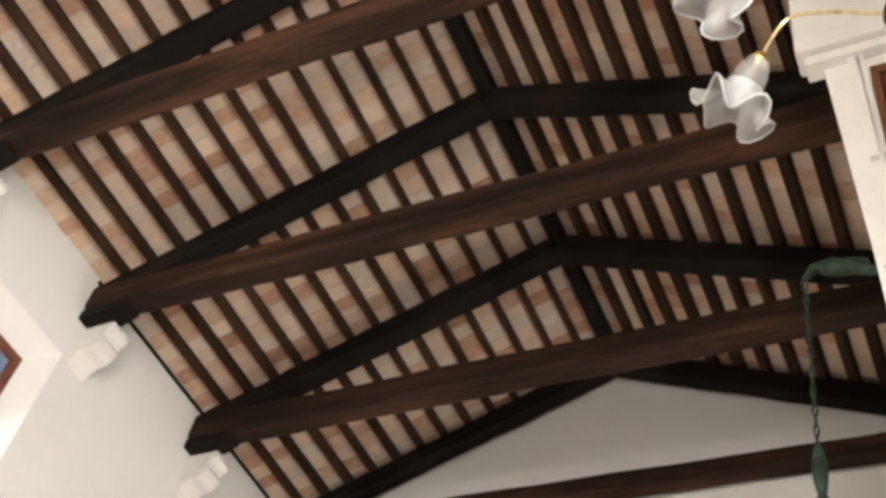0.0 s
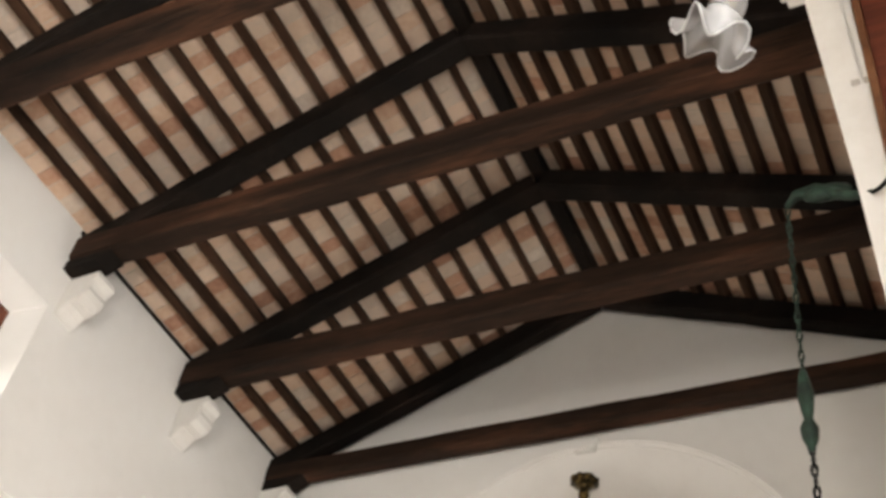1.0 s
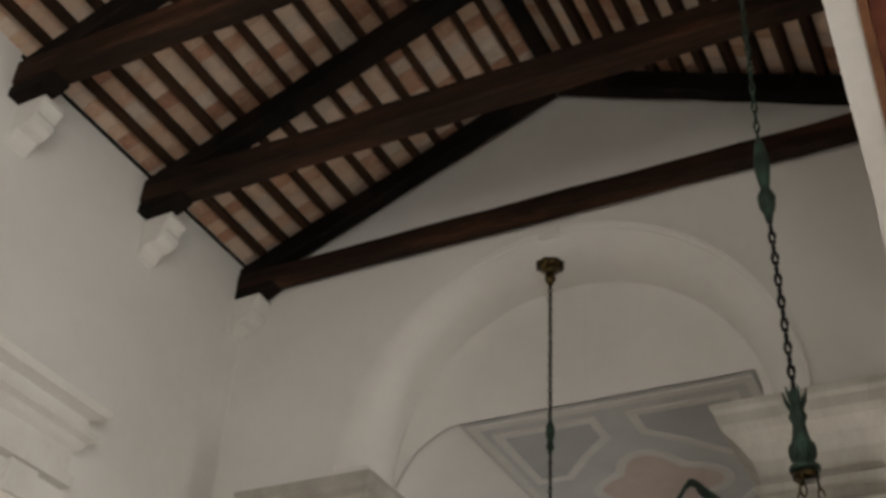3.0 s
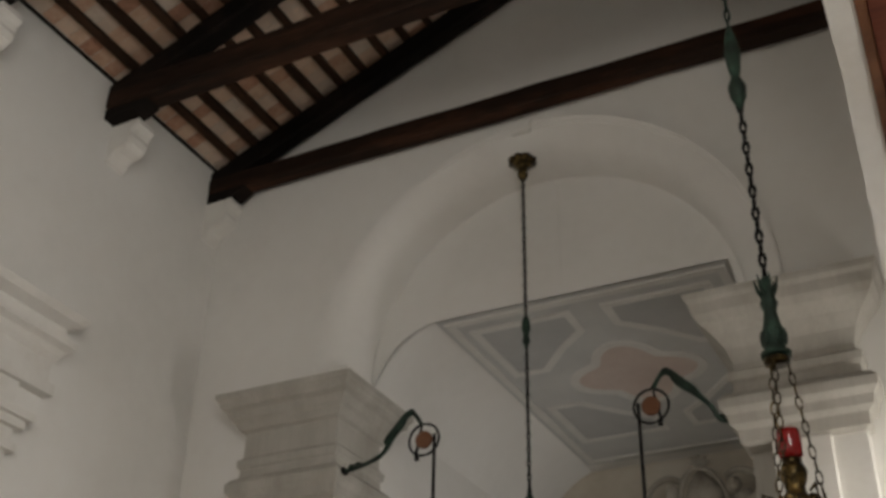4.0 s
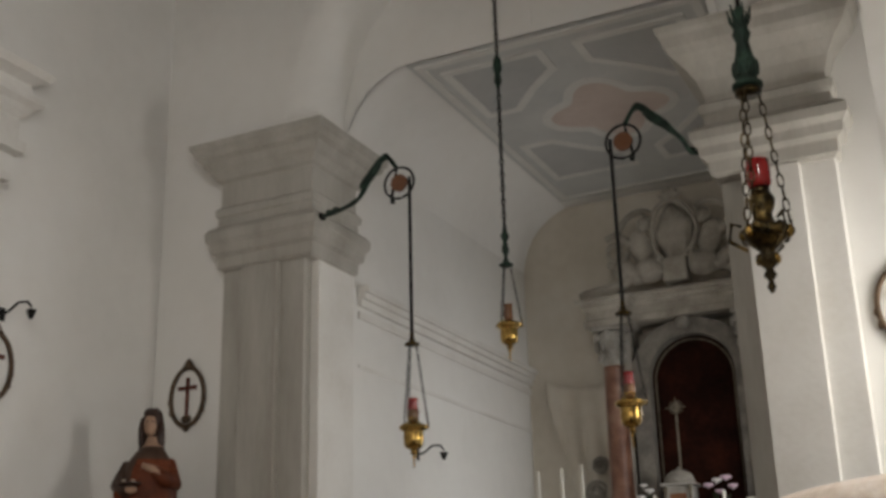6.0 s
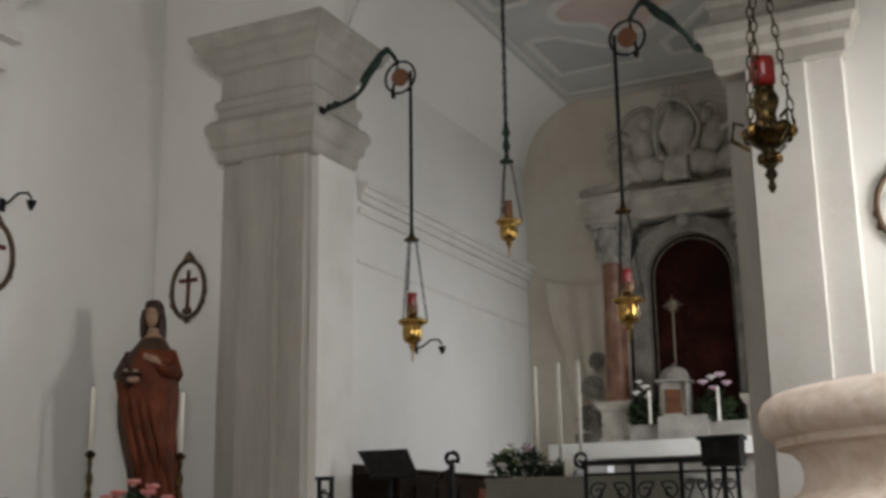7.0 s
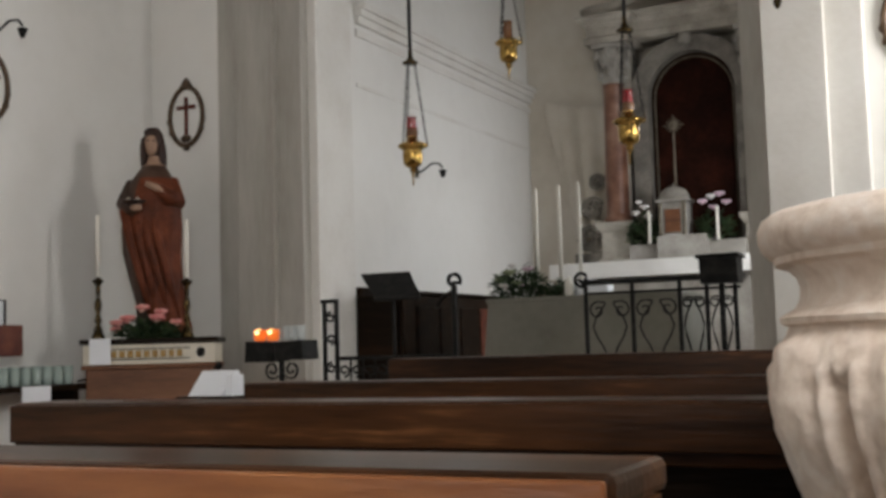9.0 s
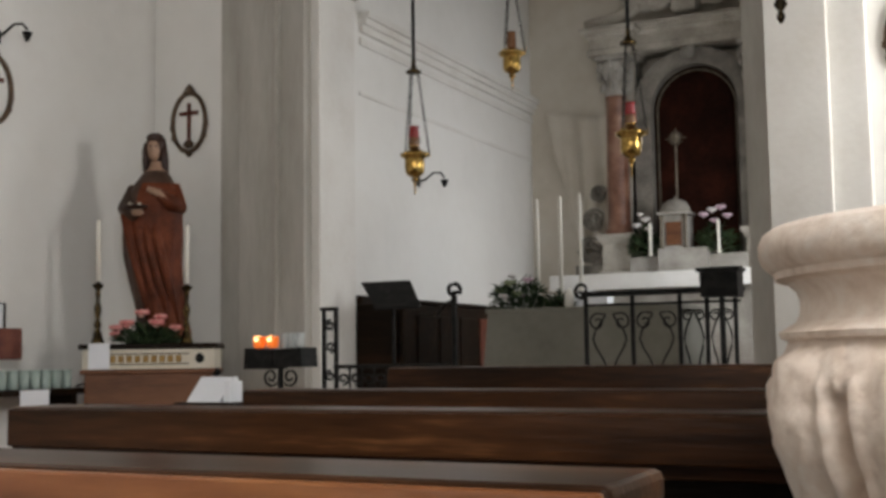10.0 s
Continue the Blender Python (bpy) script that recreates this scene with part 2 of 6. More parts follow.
def arch_wall(bm, y0, y1, x0, x1, z1, cx, zs, sweep, z0=0.0, n=64):
    """A wall with a round-headed opening whose edge is rounded off: sweep gives (radius, y) from face to back."""
    r, r_back = sweep[0][0], sweep[-1][0]
    rows = []
    for rad, y in sweep:
        rows.append([bm.verts.new((cx - rad * math.cos(math.pi * i / n), y, zs + rad * math.sin(math.pi * i / n))) for i in range(n + 1)])
    for p, q in zip(rows, rows[1:]):
        for i in range(n):
            bm.faces.new((p[i + 1], p[i], q[i], q[i + 1]))
    for row, y, flip in ((rows[0], y0, False), (rows[-1], y1, True)):
        top = [bm.verts.new((v.co.x, y, z1)) for v in row]
        for i in range(n):
            q = (row[i], row[i + 1], top[i + 1], top[i])
            bm.faces.new(q[::-1] if flip else q)
    for za, zb in ((z0, zs), (zs, z1)):
        box(bm, x0, cx - r, y0, y1, za, zb)
        box(bm, cx + r, x1, y0, y1, za, zb)
    bmesh.ops.remove_doubles(bm, verts=bm.verts, dist=1e-5)
    bmesh.ops.recalc_face_normals(bm, faces=bm.faces)
    return bm


ARCH_BACK = END + 0.42
SWEEP = [(1.86, END), (1.82, END + 0.006), (1.77, END + 0.022), (1.72, END + 0.05), (1.67, END + 0.095), (1.63, END + 0.15), (1.595, END + 0.23), (1.57, END + 0.32), (1.557, ARCH_BACK - 0.006), (1.555, ARCH_BACK)]
wall_end = structure("wall_end", arch_wall(bmesh.new(), END, ARCH_BACK, LEFT, RIGHT, 9.0, CX, SPRING, SWEEP), PLASTER,
                     "white plastered end wall with the chancel arch", "wall")
for p in wall_end.data.polygons:
    p.use_smooth = abs(p.normal.y) < 0.9995 and p.center.z > SPRING and abs(p.center.x - CX) < 1.9 and p.center.z < 7

# arch ring, a thin moulding that dies into the plaster on one side
bm = bmesh.new()
n = 64
rings = []
for i in range(n // 3, n + 1):
    k = 0.08 + 0.92 * min(1.0, max(0.0, (i / n - 0.34) / 0.25))
    profile = [(1.80, END + 0.012), (1.81, END - 0.004 * k), (R_OUT - 0.005, END - 0.012 * k), (R_OUT + 0.005, END - 0.03 * k), (R_OUT + 0.03, END - 0.03 * k), (R_OUT + 0.032, END + 0.004)]
    rings.append([bm.verts.new((CX - r * math.cos(math.pi * i / n), y, SPRING + r * math.sin(math.pi * i / n))) for r, y in profile])
for a, b in zip(rings, rings[1:]):
    for k in range(len(a) - 1):
        bm.faces.new((a[k], a[k + 1], b[k + 1], b[k]))
bmesh.ops.recalc_face_normals(bm, faces=bm.faces)
structure("trim_arch", bm, PLASTER, "white moulded band round the chancel arch", "trim")
bm = prism(bmesh.new(), [(CX - 0.13, SPRING + R_OUT + 0.04), (CX + 0.10, SPRING + R_OUT + 0.04), (CX + 0.07, SPRING + 1.78), (CX - 0.10, SPRING + 1.78)], "y", END - 0.05, END + 0.03)
bmesh.ops.bevel(bm, geom=list(bm.edges), offset=0.008, segments=2, affect="EDGES")
structure("trim_keystone", bm, PLASTER, "plain white keystone of the chancel arch", "trim")


def moulded(bm, x0, x1, y0, y1, profile):
    """A mitred moulding round a rectangle: (how far it stands out, height) from bottom to top."""
    loops = []
    for o, z in profile:
        loops.append([bm.verts.new(c) for c in ((x0 - o, y0 - o, z), (x1 + o, y0 - o, z), (x1 + o, y1 + o, z), (x0 - o, y1 + o, z))])
    for p, q in zip(loops, loops[1:]):
        for i in range(4):
            j = (i + 1) % 4
            bm.faces.new((p[i], p[j], q[j], q[i]))
    bm.faces.new(loops[0][::-1]), bm.faces.new(loops[-1])
    return bm


NECK = [(0.0, 3.80), (0.03, 3.82), (0.035, 3.90), (0.075, 3.93), (0.085, 3.99), (0.12, 4.03), (0.125, 4.09), (0.09, 4.13), (0.035, 4.16),
        (0.03, 4.22), (0.055, 4.24), (0.06, 4.29), (0.02, 4.32), (0.015, 4.58)]
CORNICE_L = [(o * 0.8, z) for o, z in NECK[:-1]] + [(0.012, 4.34), (0.012, 4.52), (0.05, 4.54), (0.08, 4.59), (0.11, 4.62), (0.13, 4.67), (0.17, 4.70), (0.18, 4.74), (0.205, 4.77), (0.21, 4.81)]
CORNICE_R = NECK[:-1] + [(0.02, 4.36), (0.05, 4.46), (0.11, 4.55), (0.18, 4.62), (0.21, 4.67), (0.225, 4.74), (0.245, 4.77), (0.255, 4.81)]


def pier(name, x0, x1, inner, strip_at, cornice, label, face, side):
    p = thing(name, label, "pier", "piers of the chancel arch", "structure")
    y0 = END - 0.10
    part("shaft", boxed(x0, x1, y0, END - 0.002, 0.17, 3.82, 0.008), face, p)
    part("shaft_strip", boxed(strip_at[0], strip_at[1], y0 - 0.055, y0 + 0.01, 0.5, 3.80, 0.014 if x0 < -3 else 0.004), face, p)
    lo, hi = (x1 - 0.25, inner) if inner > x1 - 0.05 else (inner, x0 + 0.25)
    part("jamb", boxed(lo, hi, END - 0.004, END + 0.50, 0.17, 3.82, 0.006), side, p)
    # capitals take the darker limewash too, shade put into their colour
    part("capital", moulded(bmesh.new(), min(x0, lo), max(x1, hi), y0 - 0.03, END + 0.50, cornice), STAINED_SHADED, p)
    part("impost", boxed(min(x0, lo) + 0.02, max(x1, hi) - 0.02, y0 + 0.104, ARCH_BACK - 0.003, 4.80, SPRING + 0.004), PLASTER, p)
    part("plinth", boxed(x0 - 0.07, x1 + 0.07, y0 - 0.07, END - 0.002, 0.17, 0.55, 0.01), STUCCO, p)
    return p


# shade is coloured in on the left pier's front and the right pier's jamb
pier("pier", -5.21, -4.475, -4.405, (-5.01, -4.68), CORNICE_L, "stained stucco pilaster with a moulded capital, its grey darkened for shade", STAINED_SHADED, STUCCO)
pier("pier", -1.21, -0.66, -1.38, (-1.222, -0.87), CORNICE_R, "white stucco pilaster with a heavy grey moulded capital, jamb and capital darkened for shade", STUCCO, STAINED_SHADED)

# ---- chancel ----
structure("chancel_wall_left", boxed(CH_L - 0.3, CH_L, ARCH_BACK, CH_BACK, 0, 6.2), PLASTER, "bright white side wall of the chancel", "wall")
structure("chancel_wall_right", wall_with_holes(bmesh.new(), "x", CH_R, CH_R + 0.3, ARCH_BACK, CH_BACK, 0, 6.2, [(8.7, 10.1, 1.6, 3.7)]), PLASTER,
          "white side wall of the chancel with a window", "wall")
structure("chancel_wall_back", boxed(CH_L - 0.3, CH_R + 0.3, CH_BACK, CH_BACK + 0.3, 0, 6.2), CHANCEL_BACK, "beige plastered wall behind the altar", "wall")
structure("chancel_lunette", boxed(CH_L - 0.3, CH_R + 0.3, ARCH_BACK, ARCH_BACK + 0.02, CH_TOP - 0.012, 7.2), PLASTER, "plain white lunette wall within the arch", "wall")
# coved ceiling: a wide cove over the bench wall, narrow ones elsewhere
bm = bmesh.new()
cove = [(0.0, 4.85), (0.02, 4.97), (0.06, 5.10), (0.12, 5.21), (0.20, 5.31), (0.30, 5.39), (0.42, 5.455), (0.55, CH_TOP)]
loops = []
for d, z in cove:
    x0, x1, y0, y1 = CH_L + d, CH_R - d * 0.12, ARCH_BACK, CH_BACK - d * 0.10
    loops.append([bm.verts.new(c) for c in ((x0, y0, z), (x0, y1, z), (x1, y1, z), (x1, y0, z))])
for a, b in zip(loops, loops[1:]):
    for i in range(3):
        f = bm.faces.new((a[i], a[i + 1], b[i + 1], b[i]))
        f.smooth, f.material_index = i == 0, int(i == 1)
bm.faces.new(loops[-1])
prism(bm, [(CH_L - 0.3, 4.85)] + [(CH_L + d, z) for d, z in cove] + [(CH_L - 0.3, CH_TOP)], "y", ARCH_BACK + 0.004, ARCH_BACK + 0.034)
prism(bm, [(CH_R + 0.3, 4.85)] + [(CH_R - d * 0.12, z) for d, z in cove] + [(CH_R + 0.3, CH_TOP)], "y", ARCH_BACK + 0.004, ARCH_BACK + 0.034)
lid = [bm.verts.new(c) for c in ((CH_L - 0.3, ARCH_BACK + 0.03, 6.2), (CH_L - 0.3, CH_BACK + 0.3, 6.2), (CH_R + 0.3, CH_BACK + 0.3, 6.2), (CH_R + 0.3, ARCH_BACK + 0.03, 6.2))]
bm.faces.new(lid)
structure("chancel_ceiling", bm, [PLASTER, CHANCEL_BACK], "white coved ceiling over the chancel", "ceiling")
# cornice along the chancel wall
bm = bmesh.new()
for z0, z1, o in ((3.50, 3.56, 0.02), (3.60, 3.66, 0.04), (3.66, 3.71, 0.07), (3.71, 3.76, 0.10), (3.10, 3.13, 0.012)):
    box(bm, CH_L, CH_L + o, END + 0.64, CH_BACK, z0, z1, 0.004)
structure("chancel_cornice", bm, STUCCO, "thin moulded cornice along the chancel wall", "cornice")

# ---- roof ----
def soffit(x):
    return RIDGE_Z - SLOPE * abs(x - RIDGE_X)


PITCH = math.atan(SLOPE)
N_BAY = 14
BAY = (RIDGE_X - LEFT) / math.cos(PITCH) / N_BAY
bm = bmesh.new()
rng = random.Random(4)
for side in (-1, 1):
    for i in range(N_BAY + 1):
        s0, s1 = 0.03 + i * BAY, 0.03 + (i + 1) * BAY
        y = 0.6 + rng.random() * 0.1
        while y < END:
            w = rng.choice((0.125, 0.135, 0.14, 0.145, 0.15))
            y1 = min(y + w, END)
            lift = rng.uniform(0, 0.006)
            vs = []
            for dz in (0.0, 0.016):
                for s, yy in ((s0 + 0.003, y + 0.005), (s1 - 0.003, y + 0.005), (s1 - 0.003, y1 - 0.005), (s0 + 0.003, y1 - 0.005)):
                    x = RIDGE_X + side * s * math.cos(PITCH)
                    vs.append(bm.verts.new((x + rng.uniform(-0.002, 0.002), yy + rng.uniform(-0.003, 0.003), RIDGE_Z - s * math.sin(PITCH) + lift + dz)))
            if vs[0].co.x > LEFT - 0.3 and vs[0].co.x < RIGHT + 0.3:
                for f in ((3, 2, 1, 0), (4, 5, 6, 7), (0, 1, 5, 4), (1, 2, 6, 5), (2, 3, 7, 6), (3, 0, 4, 7)):
                    bm.faces.new([vs[k] for k in f])
            else:
                for v in vs:
                    bm.verts.remove(v)
            y = y1
bmesh.ops.recalc_face_normals(bm, faces=bm.faces)
old = set(bm.faces)
for side in (-1, 1):  # mortar bed over the tiles and closing boards towards the entrance
    x_e = LEFT - 0.5 if side < 0 else RIGHT + 0.5
    for y0, y1, dz in ((REAR - 0.5, 0.62, 0.0), (0.6, END + 0.5, 0.010)):
        q = [bm.verts.new((x, y, RIDGE_Z - SLOPE * abs(x - RIDGE_X) + dz + h)) for h in (0, 0.1) for x, y in ((RIDGE_X, y0), (x_e, y0), (x_e, y1), (RIDGE_X, y1))]
        for f in ((0, 1, 2, 3), (7, 6, 5, 4), (0, 4, 5, 1), (1, 5, 6, 2), (2, 6, 7, 3), (3, 7, 4, 0)):
            bm.faces.new([q[k] for k in f])
for f in bm.faces:
    if f not in old:
        f.material_index = 1
structure("ceiling", bm, [TILE, MORTAR], "underside of the roof in uneven terracotta tiles", "ceiling")

frame_ob = thing("roof_joists", "row of dark brown wooden joists under the roof tiles", "joists", "", "structure")
for side in (-1, 1):
    for i in range(1, N_BAY + 1):
        s = 0.03 + i * BAY
        x = RIDGE_X + side * s * math.cos(PITCH)
        if not LEFT + 0.06 < x < RIGHT:
            continue
        bm = bmesh.new()
        wob = [rng.uniform(-0.006, 0.006) for _ in range(6)]
        hw, dp = 0.034 + rng.uniform(-0.003, 0.003), 0.085
        loops = []
        for k in range(6):
            y = 0.6 + (END - 0.6) * k / 5
            lp = []
            for u, w in ((-hw, 0.0), (hw, 0.0), (hw, -dp), (-hw, -dp)):
                lp.append(bm.verts.new((x + side * (u * math.cos(PITCH)) + side * w * math.sin(PITCH) * -1 * -1 + wob[k], y, RIDGE_Z - s * math.sin(PITCH) - u * math.sin(PITCH) + w * math.cos(PITCH))))
            loops.append(lp)
        for a, b in zip(loops, loops[1:]):
            for j in range(4):
                bm.faces.new((a[j], a[(j + 1) % 4], b[(j + 1) % 4], b[j]))
        bm.faces.new(loops[0]), bm.faces.new(loops[-1])
        bmesh.ops.recalc_face_normals(bm, faces=bm.faces)
        part("joist", bm, JOIST, frame_ob)
part("ridge_board", boxed(RIDGE_X - 0.06, RIDGE_X + 0.06, 0.6, END, RIDGE_Z - 0.16, RIDGE_Z - 0.005, 0.01), RAFTER, frame_ob)


def beam(bm, a, b, width, height, rough=0.008, seed=0, n=14):
    """A hewn beam from a to b in an x-z plane; a and b are the middle of its underside."""
    a, b = Vector(a), Vector(b)
    d = (b - a).normalized()
    up = Vector((0, 1, 0)).cross(d) * -1
    if up.z < 0:
        up = -up
    r = random.Random(seed)
    loops = []
    for i in range(n + 1):
        c = a.lerp(b, i / n)
        j = lambda: r.uniform(-rough, rough)
        bv = 0.018
        sec = [(-width / 2 + bv, 0), (width / 2 - bv, 0), (width / 2, bv), (width / 2, height - bv), (width / 2 - bv, height), (-width / 2 + bv, height), (-width / 2, height - bv), (-width / 2, bv)]
        loops.append([bm.verts.new(c + Vector((0, u + j(), 0)) + up * (w + j())) for u, w in sec])
    for p, q in zip(loops, loops[1:]):
        for k in range(8):
            bm.faces.new((p[k], p[(k + 1) % 8], q[(k + 1) % 8], q[k]))
    bm.faces.new(loops[0]), bm.faces.new(loops[-1])
    bmesh.ops.recalc_face_normals(bm, faces=bm.faces)
    return bm


TIE_Z = 6.93
for i, y in enumerate((1.0, 2.5, 4.0, 5.5, 6.88)):
    t = thing("roof_truss", "dark hewn timber roof truss spanning the nave", "roof truss", "roof trusses", "structure")
    last = i == 4
    w = 0.20 if not last else 0.16
    part("tie_beam", beam(bmesh.new(), (LEFT - 0.05, y, TIE_Z + 0.02), (RIGHT + 0.05, y, TIE_Z + 0.02), w, 0.24 if not last else 0.175, 0.007, i), BEAM, t)
    for side, xe in ((-1, LEFT), (1, RIGHT)):
        d = 0.085
        z_e, z_r = soffit(xe) - 0.30, soffit(RIDGE_X) - 0.30
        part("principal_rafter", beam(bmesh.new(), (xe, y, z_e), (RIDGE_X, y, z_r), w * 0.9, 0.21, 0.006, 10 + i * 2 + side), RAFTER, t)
    # carved bracket under the tie beam
    if not last:
        for xw, sgn in ((LEFT, 1), (RIGHT, -1)):
            bm = bmesh.new()
            prism(bm, [(xw - sgn * 0.05, 6.93), (xw + sgn * 0.42, 6.93), (xw + sgn * 0.30, 6.86), (xw - sgn * 0.05, 6.84)], "y", y - 0.09, y + 0.09)
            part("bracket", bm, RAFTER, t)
    else:
        prism_bm = prism(bmesh.new(), [(LEFT, 6.95), (LEFT + 0.40, 6.95), (LEFT + 0.28, 6.87), (LEFT, 6.85)], "y", y - 0.08, y + 0.08)
        part("bracket", prism_bm, RAFTER, t)

# stone corbels under the trusses
for y in (1.0, 2.5, 4.0, 5.5, 6.86):
    bm = bmesh.new()
    h = 0.105
    prof = [(-0.02, 6.84), (0.27, 6.85), (0.28, 6.80), (0.24, 6.765), (0.225, 6.72), (0.235, 6.68), (0.215, 6.63), (0.17, 6.59), (0.10, 6.575), (0.06, 6.54), (0.03, 6.49), (-0.02, 6.46)]
    prism(bm, [(LEFT + u, z) for u, z in prof], "y", min(y + 0.12, END - 0.1) - h, min(y + 0.12, END - 0.1) + h)
    bmesh.ops.bevel(bm, geom=[g for g in bm.edges if abs(g.verts[0].co.y - g.verts[1].co.y) < 0.01], offset=0.010, segments=2, affect="EDGES")
    tagged(part("corbel", bm, STUCCO), "small white scrolled corbel on the side wall", "corbel", "corbels", "structure")
structure("wall_plate", boxed(LEFT, LEFT + 0.018, 3.9, END, EAVE - 0.05, EAVE - 0.02), RAFTER, "thin dark timber strip along the wall top", "trim")

# ---- left wall: window, side altar ----
FRAMEWOOD = material("red_brown_frame", [(0.10, 0.03, 0.018), (0.20, 0.065, 0.035)], 8, 0.5, bump=0.1)
GLASS = bpy.data.materials.new("window_glass")
GLASS.use_nodes = True
gb = GLASS.node_tree.nodes["Principled BSDF"]
gb.inputs["Base Color"].default_value = (0.9, 0.95, 0.95, 1)
gb.inputs["Transmission Weight"].default_value, gb.inputs["Roughness"].default_value = 1.0, 0.25
CLEAR = GLASS.copy()
CLEAR.name = "clear_glass"
CLEAR.node_tree.nodes["Principled BSDF"].inputs["Roughness"].default_value = 0.1
CLEAR.node_tree.nodes["Principled BSDF"].inputs["Transmission Weight"].default_value = 0.5


def side_window(name, x, sgn, y0, y1, z0, z1, depth, label, splay=0.0):
    """A framed window set back in its opening; sgn points into the room."""
    w = thing(name, label, "window", "", "structure")
    xo = x - sgn * depth
    a, b, c, d = y0 + splay, y1 - splay, z0 + splay, z1 - splay
    if splay:
        bm = bmesh.new()
        outer = [bm.verts.new((x - sgn * 0.002, y, z)) for y, z in ((y0, z0), (y1, z0), (y1, z1), (y0, z1))]
        inner = [bm.verts.new((xo, y, z)) for y, z in ((a, c), (b, c), (b, d), (a, d))]
        back = [bm.verts.new((xo - sgn * 0.03, y, z)) for y, z in ((y0, z0), (y1, z0), (y1, z1), (y0, z1))]
        for i in range(4):
            j = (i + 1) % 4
            bm.faces.new((outer[i], outer[j], inner[j], inner[i]))
            bm.faces.new((inner[i], inner[j], back[j], back[i]))
        part("reveal", bm, PLASTER, w)
    fr = part("window_frame", boxed(min(xo, xo - sgn * 0.05), max(xo, xo - sgn * 0.05), a, b, c, c + 0.07, 0.006), FRAMEWOOD, w)
    for q in ((a, b, d - 0.07, d), (a, a + 0.07, c + 0.07, d - 0.07), (b - 0.07, b, c + 0.07, d - 0.07)):
        part("window_frame", boxed(min(xo, xo - sgn * 0.05), max(xo, xo - sgn * 0.05), *q, 0.006), FRAMEWOOD, w)
    ym = (a + b) / 2
    part("mullion", boxed(min(xo, xo - sgn * 0.04), max(xo, xo - sgn * 0.04), ym - 0.025, ym + 0.025, c + 0.07, d - 0.07, 0.005), FRAMEWOOD, w)
    for p, q in ((a + 0.07, ym - 0.025), (ym + 0.025, b - 0.07)):
        pane = part("pane", boxed(xo - sgn * 0.025 - 0.003, xo - sgn * 0.025 + 0.003, p, q, c + 0.07, d - 0.07), GLASS, w)
        pane.visible_shadow = False
    return w


side_window("window_1", LEFT, 1, *WIN_L, 0.20, "white splayed window with a red-brown frame", 0.13)
side_window("window_2", RIGHT, -1, *RW[0], 0.18, "tall window in the side wall")
side_window("window_3", RIGHT, -1, *RW[1], 0.18, "tall window in the side wall")
side_window("window_4", RIGHT, -1, *RW[2], 0.18, "tall window in the side wall")
side_window("window_5", CH_R, -1, 8.7, 10.1, 1.6, 3.7, 0.18, "tall window in the chancel wall")
# the ground outside
EARTH = material("grass_ground", [(0.05, 0.08, 0.03), (0.08, 0.10, 0.05)], 0.5, 0.9, bump=0.2)
structure("ground", boxed(-400, 400, -400, 400, -0.6, -0.25), EARTH, "flat ground round the church", "ground")

altar_l = thing("side_altar", "white stucco side altar with entablature and pilasters", "altar")
bm = bmesh.new()
ent = [(0.10, 4.36), (0.10, 4.44), (0.06, 4.45), (0.06, 4.62), (0.10, 4.66), (0.12, 4.70), (0.17, 4.73), (0.17, 4.77), (0.10, 4.79), (0.10, 4.88), (0.19, 4.92), (0.22, 4.97)]
moulded(bm, LEFT - 0.3, LEFT, 3.0, 5.30, ent)
part("entablature", bm, STUCCO, altar_l)
for y in (3.2, 4.99):
    part("pilaster", boxed(LEFT, LEFT + 0.06, y - 0.13, y + 0.13, 0.9, 3.86, 0.006), STUCCO, altar_l)
    bm = bmesh.new()
    for z0, z1, o in ((3.86, 3.92, 0.05), (3.92, 4.02, 0.02), (4.02, 4.08, 0.07), (4.08, 4.14, 0.11), (4.14, 4.36, 0.0)):
        box(bm, LEFT, LEFT + 0.06 + o, y - 0.13 - o, y + 0.13 + o, z0, z1, 0.006)
    part("capital", bm, STUCCO, altar_l)
    part("pedestal", boxed(LEFT, LEFT + 0.12, y - 0.19, y + 0.19, 0, 0.9, 0.01), STUCCO, altar_l)

# ---- tall pilaster on the right with its wooden panel ----
bm = bmesh.new()
prism(bm, [(-0.165, 0), (RIGHT, 0), (RIGHT, 8.2), (-0.34, 8.2), (-0.285, 5.90), (-0.205, 4.45), (-0.165, 3.3)], "y", 2.9, 3.4)
structure("pilaster", bm, STUCCO, "tall white moulded pilaster on the side wall", "pilaster")
bm = bmesh.new()
prism(bm, [(-0.22, 5.90), (0.30, 5.90), (0.30, 8.1), (-0.28, 8.1)], "y", 2.86, 2.9)
box(bm, -0.355, 0.45, 2.84, 2.95, 5.82, 5.88, 0.01)
box(bm, -0.385, 0.45, 2.80, 2.95, 5.88, 6.80, 0.015)
structure("pilaster_cap", bm, STUCCO, "white moulded block at the pilaster top", "trim")
bm = bmesh.new()
for o, w in ((0.0, 0.035), (0.05, 0.02)):
    prism(bm, [(-0.155 + o, 5.05), (-0.155 + o + w, 5.05), (-0.175 + o + w, 5.9), (-0.175 + o, 5.9)], "y", 2.868, 2.902)
structure("pilaster_fillet", bm, STUCCO, "thin raised fillets on the pilaster face", "trim")
panel = thing("wall_panel", "tall red-brown wooden panel fixed to the pilaster", "panel")
part("board", boxed(-0.055, 0.50, 2.868, 2.899, 2.7, 5.60, 0.004), REDWOOD, panel)
